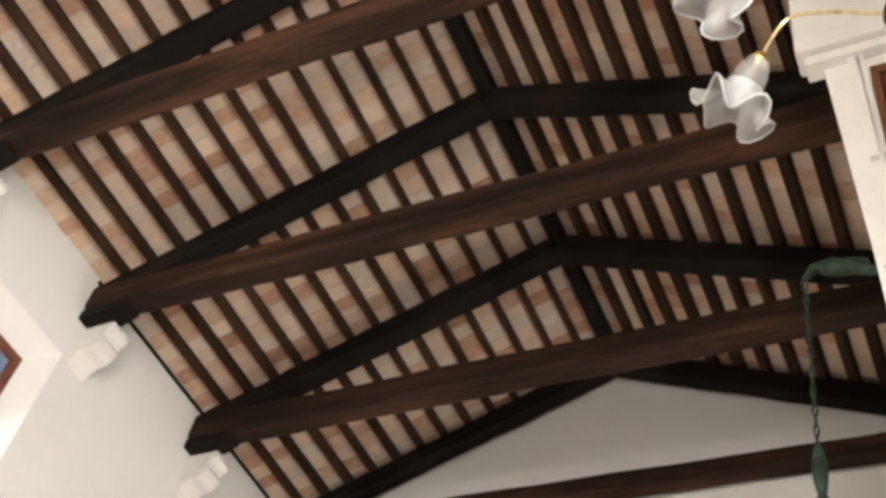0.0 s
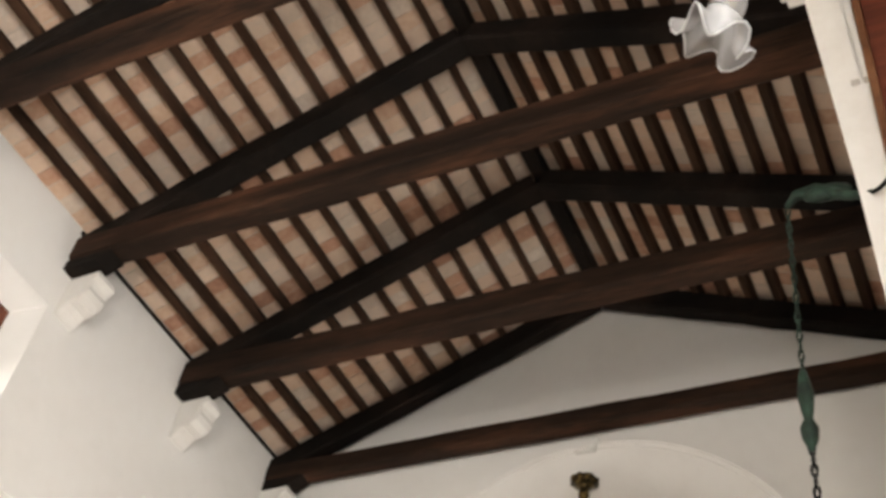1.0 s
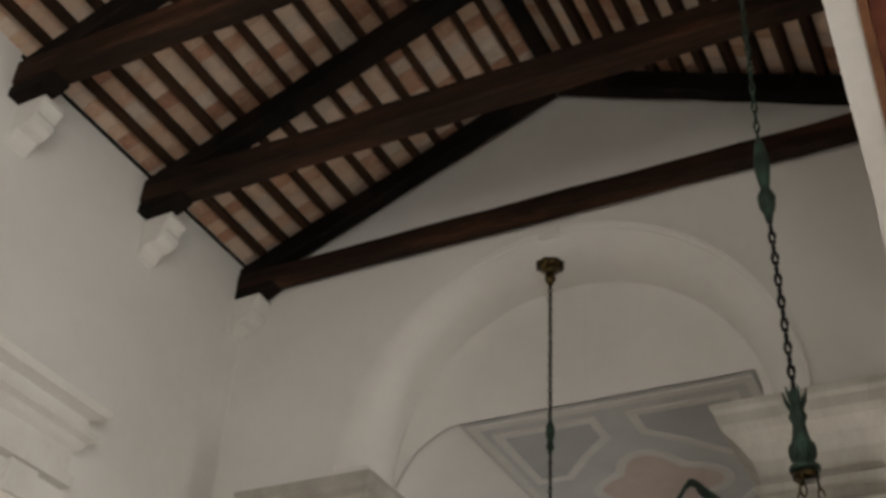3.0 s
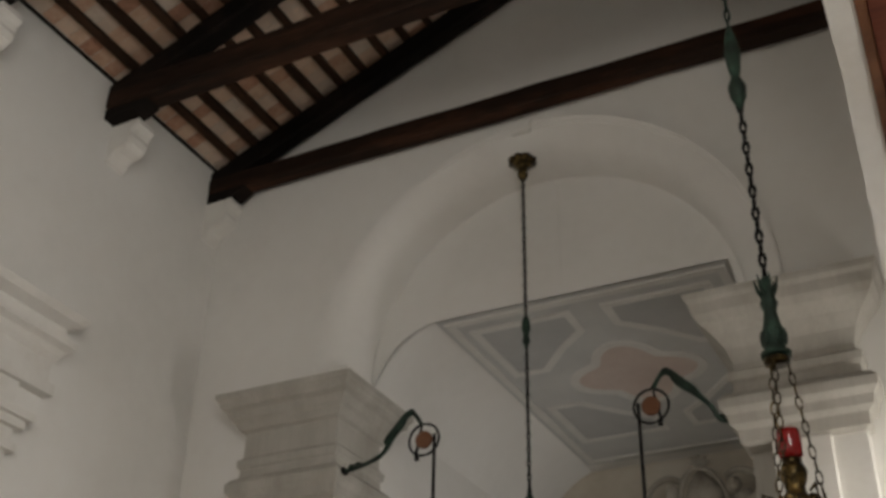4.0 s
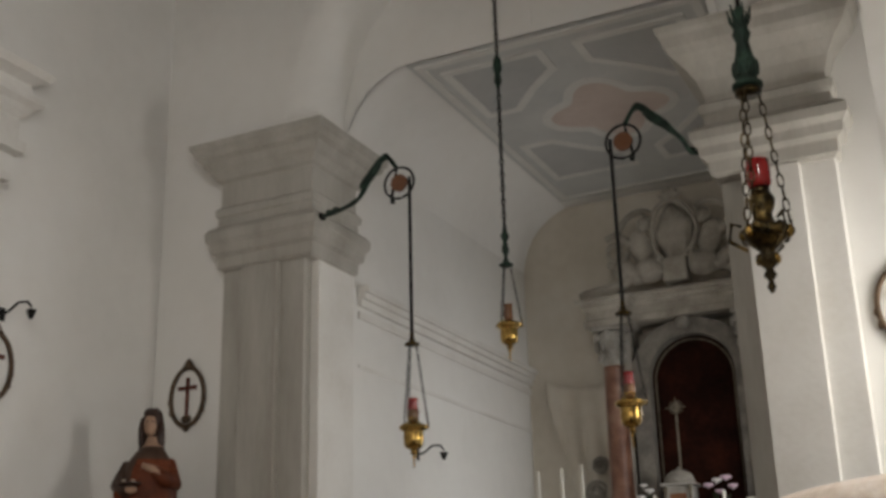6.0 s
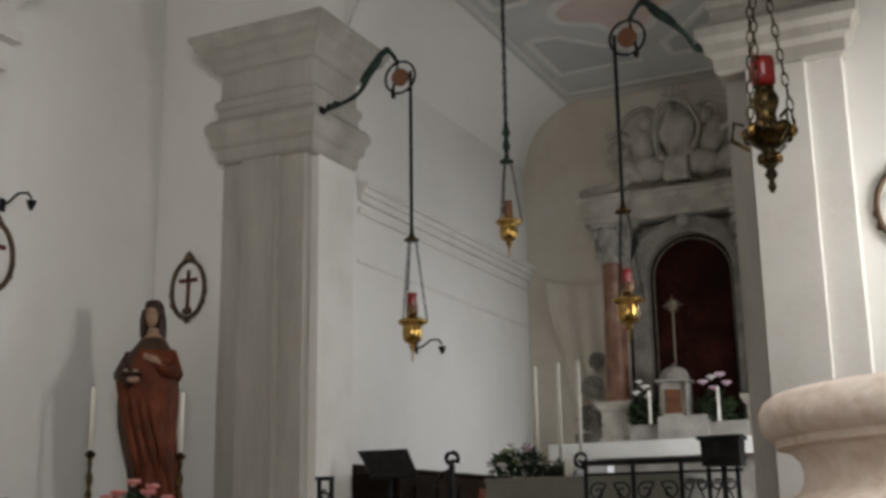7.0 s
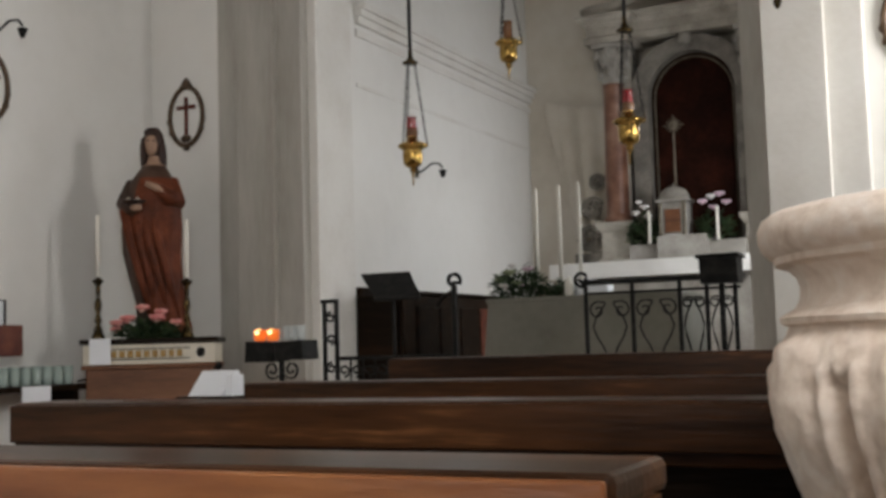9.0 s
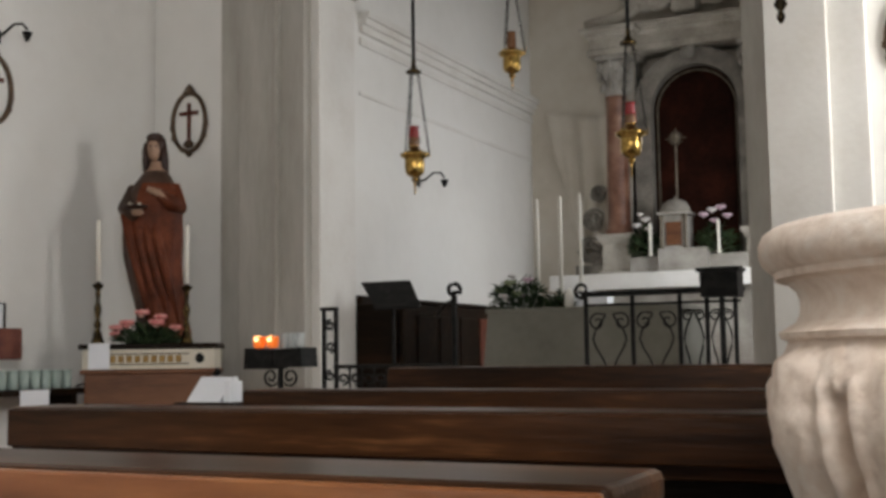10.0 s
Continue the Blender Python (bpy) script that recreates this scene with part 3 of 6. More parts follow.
for q in ((-0.088, -0.055, 2.66, 5.66), (0.50, 0.535, 2.66, 5.66)):
    part("frame_bar", boxed(q[0], q[1], 2.84, 2.899, q[2], q[3], 0.006), LIGHTWOOD, panel)
for q in ((-0.055, 0.50, 2.66, 2.70), (-0.055, 0.50, 5.60, 5.66)):
    part("frame_bar", boxed(*q[:2], 2.84, 2.899, *q[2:], 0.006), LIGHTWOOD, panel)

# ---- painted chancel ceiling ----
BLUE = material("grey_blue_paint", [(0.50, 0.505, 0.50), (0.59, 0.59, 0.575)], 2.2, 0.85, bump=0.05)
DEEP = material("grey_paint", [(0.42, 0.425, 0.425), (0.50, 0.50, 0.495)], 2.2, 0.85, bump=0.05)
ROSE = material("rose_paint", [(0.55, 0.45, 0.41), (0.66, 0.57, 0.52)], 3, 0.85, bump=0.05)
PALE = material("pale_paint", [(0.62, 0.61, 0.58), (0.72, 0.71, 0.68)], 4, 0.85, bump=0.05)
CZ, PX, PY = CH_TOP - 0.004, -2.68, 9.02
ceil = thing("ceiling_painting", "grey-blue painted ceiling panel with pale geometric borders", "ceiling painting", "", "structure")
part("field", boxed(-3.88, -1.48, ARCH_BACK + 0.001, 10.98, CZ - 0.008, CZ), BLUE, ceil)


def strip(pts, width, name, mat, z, closed=True):
    """A flat raised band along points in the ceiling plane."""
    bm = bmesh.new()
    n = len(pts)
    left, right = [], []
    for i in range(n):
        p = Vector(pts[i])
        d0 = (p - Vector(pts[i - 1])).normalized() if closed or i else (Vector(pts[1]) - p).normalized()
        d1 = (Vector(pts[(i + 1) % n]) - p).normalized() if closed or i < n - 1 else d0
        nn = Vector((-(d0 + d1).y, (d0 + d1).x)).normalized()
        k = width / 2 / max(0.4, nn.dot(Vector((-d0.y, d0.x))))
        left.append(p + nn * k)
        right.append(p - nn * k)
    lo = [[bm.verts.new((q.x, q.y, zz)) for q in side] for side in (left, right) for zz in (z - 0.014, z)]
    m = n if closed else n - 1
    for i in range(m):
        j = (i + 1) % n
        bm.faces.new((lo[0][i], lo[0][j], lo[2][j], lo[2][i]))
        bm.faces.new((lo[0][i], lo[1][i], lo[1][j], lo[0][j]))
        bm.faces.new((lo[2][i], lo[2][j], lo[3][j], lo[3][i]))
    bmesh.ops.recalc_face_normals(bm, faces=bm.faces)
    return part(name, bm, mat, ceil)


zb = CZ - 0.006
strip([(-3.80, 7.53), (-1.54, 7.53), (-1.54, 10.88), (-3.80, 10.88)], 0.07, "border", PALE, zb)
for sx in (-1, 1):
    for sy in (-1, 1):
        pts = [(PX + sx * 0.98, PY + sy * 1.30), (PX + sx * 0.16, PY + sy * 1.30), (PX + sx * 0.16, PY + sy * 0.98), (PX + sx * 0.42, PY + sy * 0.74), (PX + sx * 0.70, PY + sy * 0.40), (PX + sx * 0.98, PY + sy * 0.40)]
        if sx * sy < 0:
            pts = pts[::-1]
        strip(pts, 0.07, "border", PALE, zb)
        bm = bmesh.new()
        prism(bm, pts, "z", zb - 0.005, zb - 0.001)
        part("inset", bm, DEEP, ceil)
quat = []
for i in range(64):  # four round lobes with a point between each two
    a = 2 * math.pi * i / 64
    r = 0.46 * (0.78 + 0.34 * abs(math.cos(2 * a)) ** 1.6)
    quat.append((PX + 1.12 * r * math.cos(a), PY + 1.22 * r * math.sin(a)))
part("medallion", prism(bmesh.new(), quat, "z", zb - 0.004, zb), ROSE, ceil)
strip(quat, 0.08, "border", PALE, zb - 0.002)
# rib line on the lunette
structure("trim_lunette", boxed(-2.80, -2.765, ARCH_BACK - 0.006, ARCH_BACK, 5.50, 6.56, 0.002), PLASTER, "faint vertical joint on the lunette", "trim")


# ---- pews ----
def pew(y, top, x0, x1, label, apron=0.10, ledge=0.16, wood=PEW):
    p = thing("pew", label, "pew", "pews in the nave")
    p.location = (0, y, 0)
    part("ledge", boxed(x0, x1, 0.0, ledge, top - 0.03, top, 0.008), PEW, p)
    part("nosing", boxed(x0 + 0.004, x1 - 0.004, -0.010, -0.001, top - 0.085, top - 0.004, 0.003), wood, p)
    part("apron", boxed(x0 + 0.02, x1 - 0.02, 0.012, 0.04, top - apron, top - 0.028, 0.004), wood, p)
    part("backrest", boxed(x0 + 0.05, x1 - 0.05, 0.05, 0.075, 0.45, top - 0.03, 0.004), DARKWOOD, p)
    part("seat", boxed(x0 + 0.03, x1 - 0.03, 0.075, 0.46, 0.42, 0.455, 0.008), PEW, p)
    part("kneeler", boxed(x0 + 0.05, x1 - 0.05, -0.30, -0.12, 0.12, 0.16, 0.008), PEW, p)
    for x in (x0, x1 - 0.04):
        bm = prism(bmesh.new(), [(0.01, 0.0), (0.47, 0.0), (0.47, 0.44), (0.40, 0.50), (0.16, 0.58), (0.13, top - 0.03), (0.01, top - 0.03)], "x", x, x + 0.04)
        part("end_panel", bm, PEW, p)
        part("foot", boxed(x - 0.005, x + 0.045, -0.30, 0.02, 0.0, 0.12, 0.008), PEW, p)
    return p


# nearest pew: light falling on its front is painted into the wood
pew(0.84, 0.98, -2.05, -0.275, "wooden pew with a varnished ledge, its front coloured orange-brown as if lit", ledge=0.155, wood=LIT_WOOD)
pew(1.88, 0.98, -1.99, -0.27, "dark varnished wooden pew with a worn ledge", 0.11, 0.15)
pew(3.02, 0.98, -2.19, -0.30, "dark varnished wooden pew with a plain ledge", 0.10, 0.15)
pew(3.98, 1.035, -2.20, -0.35, "tall dark wooden front pew with a plain ledge", 0.10, 0.15)

# ---- font ----
font = thing("font", "weathered cream stone font with a gadrooned bowl", "font", at=(0.07, 1.5, 0))
bm = bmesh.new()
shape = [(0.15, 0.56), (0.165, 0.64), (0.215, 0.72), (0.258, 0.79), (0.290, 0.85), (0.310, 0.89), (0.324, 0.93), (0.338, 0.97), (0.344, 1.01), (0.340, 1.04), (0.331, 1.065), (0.321, 1.082), (0.316, 1.094)]
prof = [(r0 + (r1 - r0) * k / 4, z0 + (z1 - z0) * k / 4) for (r0, z0), (r1, z1) in zip(shape, shape[1:]) for k in range(4)] + [shape[-1]]
SEG, LOBES = 300, 10
rings = []
for r, z in prof:
    ring = []
    for i in range(SEG):
        a = 2 * math.pi * i / SEG
        v = 1 - abs(2 * (((a - radians(226)) * LOBES / (2 * math.pi)) % 1) - 1)  # 0 between two lobes, 1 in a lobe's middle
        top = 1.086 - 0.055 * (1 - v) ** 3
        amp = min(1.0, max(0.0, (top - z) / 0.016)) * min(1.0, max(0.0, (z - 0.56) / 0.15))
        lip = math.exp(-((top - z - 0.022) / 0.014) ** 2) * (v > 0.2)
        k = 1 - 0.10 * amp * math.exp(-(v / 0.11) ** 2) + amp * (0.030 * math.exp(-((v - 0.24) / 0.09) ** 2) + 0.055 * math.sin(math.pi / 2 * min(1.0, max(0.0, (v - 0.30) / 0.7))) - 0.02 + 0.012 * lip)
        wob = 1 + 0.008 * noise.noise(Vector((3 * math.cos(a), 3 * math.sin(a), 7 * z))) + 0.008 * noise.noise(Vector((11 * math.cos(a), 11 * math.sin(a), 30 * z))) + 0.006 * noise.noise(Vector((28 * math.cos(a), 28 * math.sin(a), 80 * z)))
        ring.append(bm.verts.new((r * k * wob * math.cos(a), r * k * wob * math.sin(a), z)))
    rings.append(ring)
for p, q in zip(rings, rings[1:]):
    for i in range(SEG):
        bm.faces.new((p[i], p[(i + 1) % SEG], q[(i + 1) % SEG], q[i]))
bm.faces.new(rings[0][::-1]), bm.faces.new(rings[-1])
part("bowl", bm, STONE, font, "gadrooned bowl", smooth=True)
bm = lathe(bmesh.new(), [(0.316, 1.090), (0.327, 1.094), (0.329, 1.101), (0.320, 1.107), (0.309, 1.113), (0.303, 1.124), (0.302, 1.138), (0.306, 1.150), (0.316, 1.160), (0.331, 1.164), (0.333, 1.172), (0.338, 1.174), (0.346, 1.182), (0.350, 1.192), (0.350, 1.206), (0.345, 1.217), (0.336, 1.223), (0.30, 1.223), (0.29, 1.205), (0.20, 1.15), (0.02, 1.13)], 120)
for v in bm.verts:
    k = 1 + 0.004 * noise.noise(v.co * 14) + 0.003 * noise.noise(v.co * 45)
    v.co.x, v.co.y = v.co.x * k, v.co.y * k
part("rim", bm, STONE, font, smooth=True).data.set_sharp_from_angle(angle=radians(28))
bm = lathe(bmesh.new(), [(0.30, 0), (0.30, 0.08), (0.26, 0.10), (0.24, 0.14), (0.16, 0.20), (0.14, 0.36), (0.16, 0.46), (0.22, 0.50), (0.25, 0.53)], 40)
part("pedestal", bm, STONE, font, smooth=True)


# ---- hanging lamps ----
RED = bpy.data.materials.new("ruby_glass")
RED.use_nodes = True
rb = RED.node_tree.nodes["Principled BSDF"]
rb.inputs["Base Color"].default_value = (0.30, 0.016, 0.016, 1)
rb.inputs["Roughness"].default_value = 0.15
rb.inputs["Transmission Weight"].default_value = 0.25
AMBER = material("amber_glass", [(0.10, 0.045, 0.02), (0.19, 0.085, 0.035)], 8, 0.2, bump=0)


def chain(bm, a, b, link=0.05, r=0.006, flat=0.5):
    """Twisted links from a to b, each one turned a quarter from the last."""
    a, b = Vector(a), Vector(b)
    n = max(2, int((b - a).length / link))
    d = (b - a).normalized()
    u = d.cross(Vector((0, 1, 0.1))).normalized()
    v = d.cross(u)
    for i in range(n):
        c = a.lerp(b, (i + 0.5) / n)
        s = u if i % 2 else v
        pts = []
        for k in range(8):
            t = 2 * math.pi * k / 8
            pts.append(c + d * (link * 0.62 * math.cos(t)) + s * (link * flat * 0.5 * math.sin(t)))
        tube(bm, pts, r, 5, True)
    return bm


def bowl_lamp(name, x, y, bottom, r, height, cap_z, label, glass, glass_mat, metal, cap_metal, ropes):
    """A hanging sanctuary lamp: pierced bowl, glass, three chains and a cap."""
    L = thing(name, label, "lamp", "sanctuary lamps", at=(x, y, bottom))
    h = height
    ornate = name == "sanctuary_lamp"
    if ornate:
        prof = [(0.004, 0), (0.012, 0.06), (0.006, 0.12), (0.018, 0.18), (0.010, 0.24), (0.40 * r, 0.30), (0.43 * r, 0.37), (0.28 * r, 0.42), (0.55 * r, 0.48), (0.90 * r, 0.56), (1.05 * r, 0.63), (0.72 * r, 0.68), (0.45 * r, 0.72), (0.38 * r, 0.80), (0.52 * r, 0.88), (0.58 * r, 0.96), (0.40 * r, 1.05)]
    else:
        prof = [(0.003, 0), (0.006, 0.05), (0.005, 0.20), (0.013, 0.24), (0.006, 0.27), (0.020, 0.30), (0.024, 0.34), (0.014, 0.37), (0.36 * r, 0.40), (0.60 * r, 0.44), (0.70 * r, 0.50), (0.74 * r, 0.60), (0.74 * r, 0.74), (0.70 * r, 0.77), (0.82 * r, 0.80), (1.04 * r, 0.84), (1.08 * r, 0.88), (1.0 * r, 0.91), (0.66 * r, 0.95), (0.36 * r, 1.02), (0.30 * r, 1.07)]
    bm = lathe(bmesh.new(), [(q, z * h) for q, z in prof], 28, lobes=8 if ornate else 0, depth=0.10, lobed=(0.46 * h, 0.66 * h))
    part("bowl", bm, metal, L, smooth=True)
    g0, g1 = glass
    part("socket", lathe(bmesh.new(), [(0.30 * r, h * 1.03), (0.42 * r, g0 - bottom - 0.02), (0.40 * r, g0 - bottom)], 14), metal, L, smooth=True)
    gw = (0.50 if ornate else 0.40) * r
    if not ornate:
        part("holder", lathe(bmesh.new(), [(gw * 0.7, h * 1.02), (gw * 1.05, g0 - bottom - 0.05), (gw * 0.85, g0 - bottom - 0.03), (gw * 1.10, g0 - bottom), (gw * 1.14, g0 - bottom + 0.03), (gw * 1.0, g0 - bottom + 0.045)], 16), AMBER, L, "brown glass holder", smooth=True)
    waist = 1.0 if ornate else 0.85
    part("glass", lathe(bmesh.new(), [(gw * 0.7, g0 - bottom), (gw * waist, g0 - bottom + 0.01), (gw * 1.02, g0 - bottom + 0.04), (gw * waist, g1 - bottom - 0.02), (gw * 0.98, g1 - bottom), (gw * 0.85, g1 - bottom)], 20), glass_mat, L, smooth=True)
    rim = (0.63 if ornate else 0.873) * h
    for k in range(3):
        a = 2 * math.pi * k / 3 + 0.35
        e = (r * 1.02 * math.cos(a), r * 1.02 * math.sin(a), rim)
        bm = blob(bmesh.new(), e, (0.014, 0.014, 0.016), 8)
        tube(bm, [(0.9 * r * math.cos(a), 0.9 * r * math.sin(a), rim - 0.012), (1.15 * r * math.cos(a), 1.15 * r * math.sin(a), rim + 0.004), (1.10 * r * math.cos(a), 1.10 * r * math.sin(a), rim + 0.03)], 0.005, 6)
        part("ear", bm, metal, L)
        part("lamp_chain", chain(bmesh.new(), (1.08 * r * math.cos(a), 1.08 * r * math.sin(a), rim + 0.02), (0.028 * math.cos(a), 0.028 * math.sin(a), cap_z - bottom), 0.034, 0.0027), cap_metal if name == "sanctuary_lamp" else IRON, L)
    c = cap_z - bottom
    k = r / 0.095
    part("cap", lathe(bmesh.new(), [(0.054 * k, c - 0.005), (0.055 * k, c + 0.008), (0.030 * k, c + 0.018), (0.020 * k, c + 0.04), (0.012, c + 0.06), (0.016, c + 0.075), (0.006, c + 0.10)], 16), cap_metal, L, smooth=True)
    return L


def wall_arm(x_root, y_root, z_root, x_wheel, z_wheel, y, label):
    """An iron arm with a leaf and a ring that holds the pulley."""
    A = thing("lamp_bracket", label, "bracket", "lamp brackets")
    s = 1 if x_wheel > x_root else -1
    pts = [(x_root, y_root, z_root), (x_root + s * 0.14, y_root - 0.06, z_root - 0.015), (x_wheel - s * 0.36, y + 0.05, z_wheel - 0.035), (x_wheel - s * 0.23, y, z_wheel + 0.10), (x_wheel - s * 0.11, y, z_wheel + 0.22), (x_wheel - s * 0.02, y, z_wheel + 0.115)]
    curve = eased(pts, 5)
    width = [0.016 + 0.012 * math.exp(-((i / len(curve) - 0.62) / 0.14) ** 2) + 0.004 * noise.noise(p * 20) for i, p in enumerate(curve)]
    part("arm", tube(bmesh.new(), curve, width, 8), PATINA, A, smooth=True)
    for u, w, q in ((0.09, -0.005, 0.024), (0.15, 0.012, 0.018)):
        part("boss", blob(bmesh.new(), (x_root + s * u, y_root - 0.05, z_root + w), (0.03, q, q), 8, 0.4, 2), PATINA, A, smooth=True)
    bm = blob(bmesh.new(), pts[3], (0.034, 0.024, 0.12), 10, turn=Euler((0, s * 0.85, 0)).to_matrix().to_4x4())
    blob(bm, pts[4], (0.035, 0.020, 0.028), 8)
    part("leaf", bm, PATINA, A, smooth=True)
    blob_bm = blob(bmesh.new(), pts[0], (0.02, 0.05, 0.03), 8)
    part("wall_plate", blob_bm, IRON, A)
    ring = [(x_wheel + 0.115 * math.cos(2 * math.pi * k / 24), y, z_wheel + 0.115 * math.sin(2 * math.pi * k / 24)) for k in range(24)]
    part("ring", tube(bmesh.new(), ring, 0.009, 6, True), IRON, A, smooth=True)
    bm = bmesh.new()
    lathe(bm, [(0.05, -0.018), (0.062, -0.012), (0.054, 0.0), (0.062, 0.012), (0.05, 0.018)], 20)
    bmesh.ops.transform(bm, matrix=Matrix.Translation((x_wheel, y, z_wheel)) @ Matrix.Rotation(radians(90), 4, "X"), verts=bm.verts)
    part("pulley", bm, LIGHTWOOD, A)
    bm = tube(bmesh.new(), [(x_wheel - s * 0.02, y, z_wheel + 0.10), (x_wheel - s * 0.06, y, z_wheel - 0.10), (x_wheel - s * 0.05, y, z_wheel - 0.14)], [0.008, 0.012, 0.018], 6)
    part("catch", bm, IRON, A)
    return A


wall_arm(-4.30, 6.86, 4.08, -3.51, 4.10, 6.6, "green iron bracket with a pulley on the pilaster")
wall_arm(-1.36, 6.86, 3.99, -1.89, 4.06, 6.6, "green iron bracket with a pulley on the pilaster")
for x, z_p, red in ((-3.43, 4.10, True), (-1.975, 4.06, True)):
    L = bowl_lamp("hanging_lamp", x, 6.6, 2.12, 0.088, 0.30, 2.93, "brass sanctuary lamp with red glass on a long rope", (2.45, 2.57), RED, BRASS, OLDBRASS, 0)
    part("rope", tube(bmesh.new(), [(0, 0, 0.90), (0, 0, z_p - 2.12 + 0.03)], 0.0125, 8), IRON, L)

L = bowl_lamp("hanging_lamp", -2.89, 6.98, 2.83, 0.082, 0.28, 3.50, "brass sanctuary lamp with amber glass on a chain", (3.07, 3.22), AMBER, BRASS, PATINA, 0)
bm = chain(bmesh.new(), (0, 0, 0.86), (0, 0, 3.62), 0.050, 0.0075, 0.42)
part("main_chain", bm, IRON, L)
bm = lathe(bmesh.new(), [(0.008, 0.72), (0.028, 0.78), (0.014, 0.84), (0.032, 0.88), (0.008, 0.94)], 12)
part("knot", bm, PATINA, L, smooth=True)
bm = lathe(bmesh.new(), [(0.006, 2.02), (0.030, 2.07), (0.020, 2.13), (0.034, 2.17), (0.03, 2.24), (0.006, 2.30)], 12)
part("knot", bm, PATINA, L, smooth=True)
bm = lathe(bmesh.new(), [(0.012, 3.48), (0.045, 3.55), (0.035, 3.60), (0.07, 3.645), (0.11, 3.665), (0.115, 3.69), (0.02, 3.70)], 20, lobes=8, depth=0.2, lobed=(3.63, 3.70))
part("rosette", bm, OLDBRASS, L, smooth=True)

L = bowl_lamp("sanctuary_lamp", -0.49, 3.0, 1.92, 0.064, 0.27, 2.50, "ornate tarnished brass sanctuary lamp with red glass", (2.215, 2.295), RED, OLDBRASS, OLDBRASS, 0)
bm = lathe(bmesh.new(), [(0.042, 0.595), (0.043, 0.607), (0.029, 0.618), (0.030, 0.64), (0.033, 0.665), (0.024, 0.70), (0.018, 0.74), (0.026, 0.765), (0.012, 0.80), (0.016, 0.84), (0.006, 0.86)], 16)
for k in range(6):
    a = math.pi * k / 3
    blob(bm, (0.028 * math.cos(a), 0.028 * math.sin(a), 0.655), (0.012, 0.012, 0.030), 6)
    tube(bm, [(0.01 * math.cos(a), 0.01 * math.sin(a), 0.78), (0.026 * math.cos(a), 0.026 * math.sin(a), 0.81), (0.034 * math.cos(a), 0.034 * math.sin(a), 0.85)], [0.008, 0.006, 0.002], 5)
part("canopy", bm, PATINA, L, smooth=True)
for k in range(9):
    a = 2 * math.pi * k / 9
    part("ornament", blob(bmesh.new(), (0.060 * math.cos(a), 0.060 * math.sin(a), 0.163), (0.013, 0.013, 0.018), 7, 0.4, k), OLDBRASS if k % 3 else BRASS, L, smooth=True)
    part("ornament", blob(bmesh.new(), (0.026 * math.cos(a + 0.3), 0.026 * math.sin(a + 0.3), 0.092), (0.009, 0.009, 0.014), 7, 0.4, k), BRASS if k % 4 == 0 else OLDBRASS, L, smooth=True)
for k in range(3):
    a = 2 * math.pi * k / 3 + 1.3
    bm = tube(bmesh.new(), [(0.05 * math.cos(a), 0.05 * math.sin(a), 0.12), (0.095 * math.cos(a), 0.095 * math.sin(a), 0.15), (0.085 * math.cos(a), 0.085 * math.sin(a), 0.20), (0.06 * math.cos(a), 0.06 * math.sin(a), 0.19)], [0.005, 0.007, 0.006, 0.004], 6)
    part("scroll", bm, OLDBRASS, L, smooth=True)
part("main_chain", chain(bmesh.new(), (0, 0, 0.85), (0, 0, 1.50), 0.040, 0.0060, 0.42), IRON, L)
bm = lathe(bmesh.new(), [(0.006, 1.47), (0.026, 1.52), (0.030, 1.56), (0.014, 1.60), (0.020, 1.63), (0.028, 1.70), (0.016, 1.78), (0.006, 1.82)], 14)
part("knot", bm, PATINA, L, smooth=True)
part("upper_chain", chain(bmesh.new(), (0, 0, 1.80), (0.015, 0, 2.62), 0.045, 0.005, 0.35), PATINA, L)
A = thing("lamp_bracket", "green bronze bracket fixed to the tall pilaster", "bracket", "lamp brackets")
pts = [(-0.15, 2.905, 4.40), (-0.24, 2.94, 4.46), (-0.36, 2.98, 4.58), (-0.44, 3.0, 4.60), (-0.475, 3.0, 4.55)]
part("arm", tube(bmesh.new(), pts, [0.014, 0.020, 0.028, 0.020, 0.012], 8), PATINA, A, smooth=True)
bm = blob(bmesh.new(), (-0.32, 2.97, 4.54), (0.09, 0.022, 0.04), 10, 0.3, 3)
part("leaf", bm, PATINA, A, smooth=True)
part("hook", tube(bmesh.new(), [(-0.16, 2.90, 4.40), (-0.13, 2.86, 4.37), (-0.10, 2.85, 4.39), (-0.09, 2.865, 4.43)], 0.009, 6), IRON, A, smooth=True)

# ---- chandelier with glass flowers ----
def frosted(name, clear, tone):
    m = bpy.data.materials.new(name)
    m.use_nodes = True
    nt = m.node_tree
    b = nt.nodes["Principled BSDF"]
    b.inputs["Base Color"].default_value = (tone, tone, tone * 1.01, 1)
    b.inputs["Roughness"].default_value, b.inputs["Transmission Weight"].default_value = 0.3, 0.35
    see, mix = nt.nodes.new("ShaderNodeBsdfTransparent"), nt.nodes.new("ShaderNodeMixShader")
    mix.inputs[0].default_value = clear
    nt.links.new(b.outputs[0], mix.inputs[1])
    nt.links.new(see.outputs[0], mix.inputs[2])
    nt.links.new(mix.outputs[0], nt.nodes["Material Output"].inputs["Surface"])
    return m
WHITEGLASS = frosted("milky_glass", 0.25, 0.62)
FROST, FROSTRIM = frosted("thin_frosted_glass", 0.74, 0.46), frosted("frosted_glass", 0.58, 0.55)
PALEBRASS = material("pale_brass", [(0.55, 0.42, 0.22), (0.80, 0.66, 0.40), (0.30, 0.22, 0.10)], 25, 0.3, 1.0, bump=0.2)
HX, HY, HZ = 0.07, 1.321, 3.40
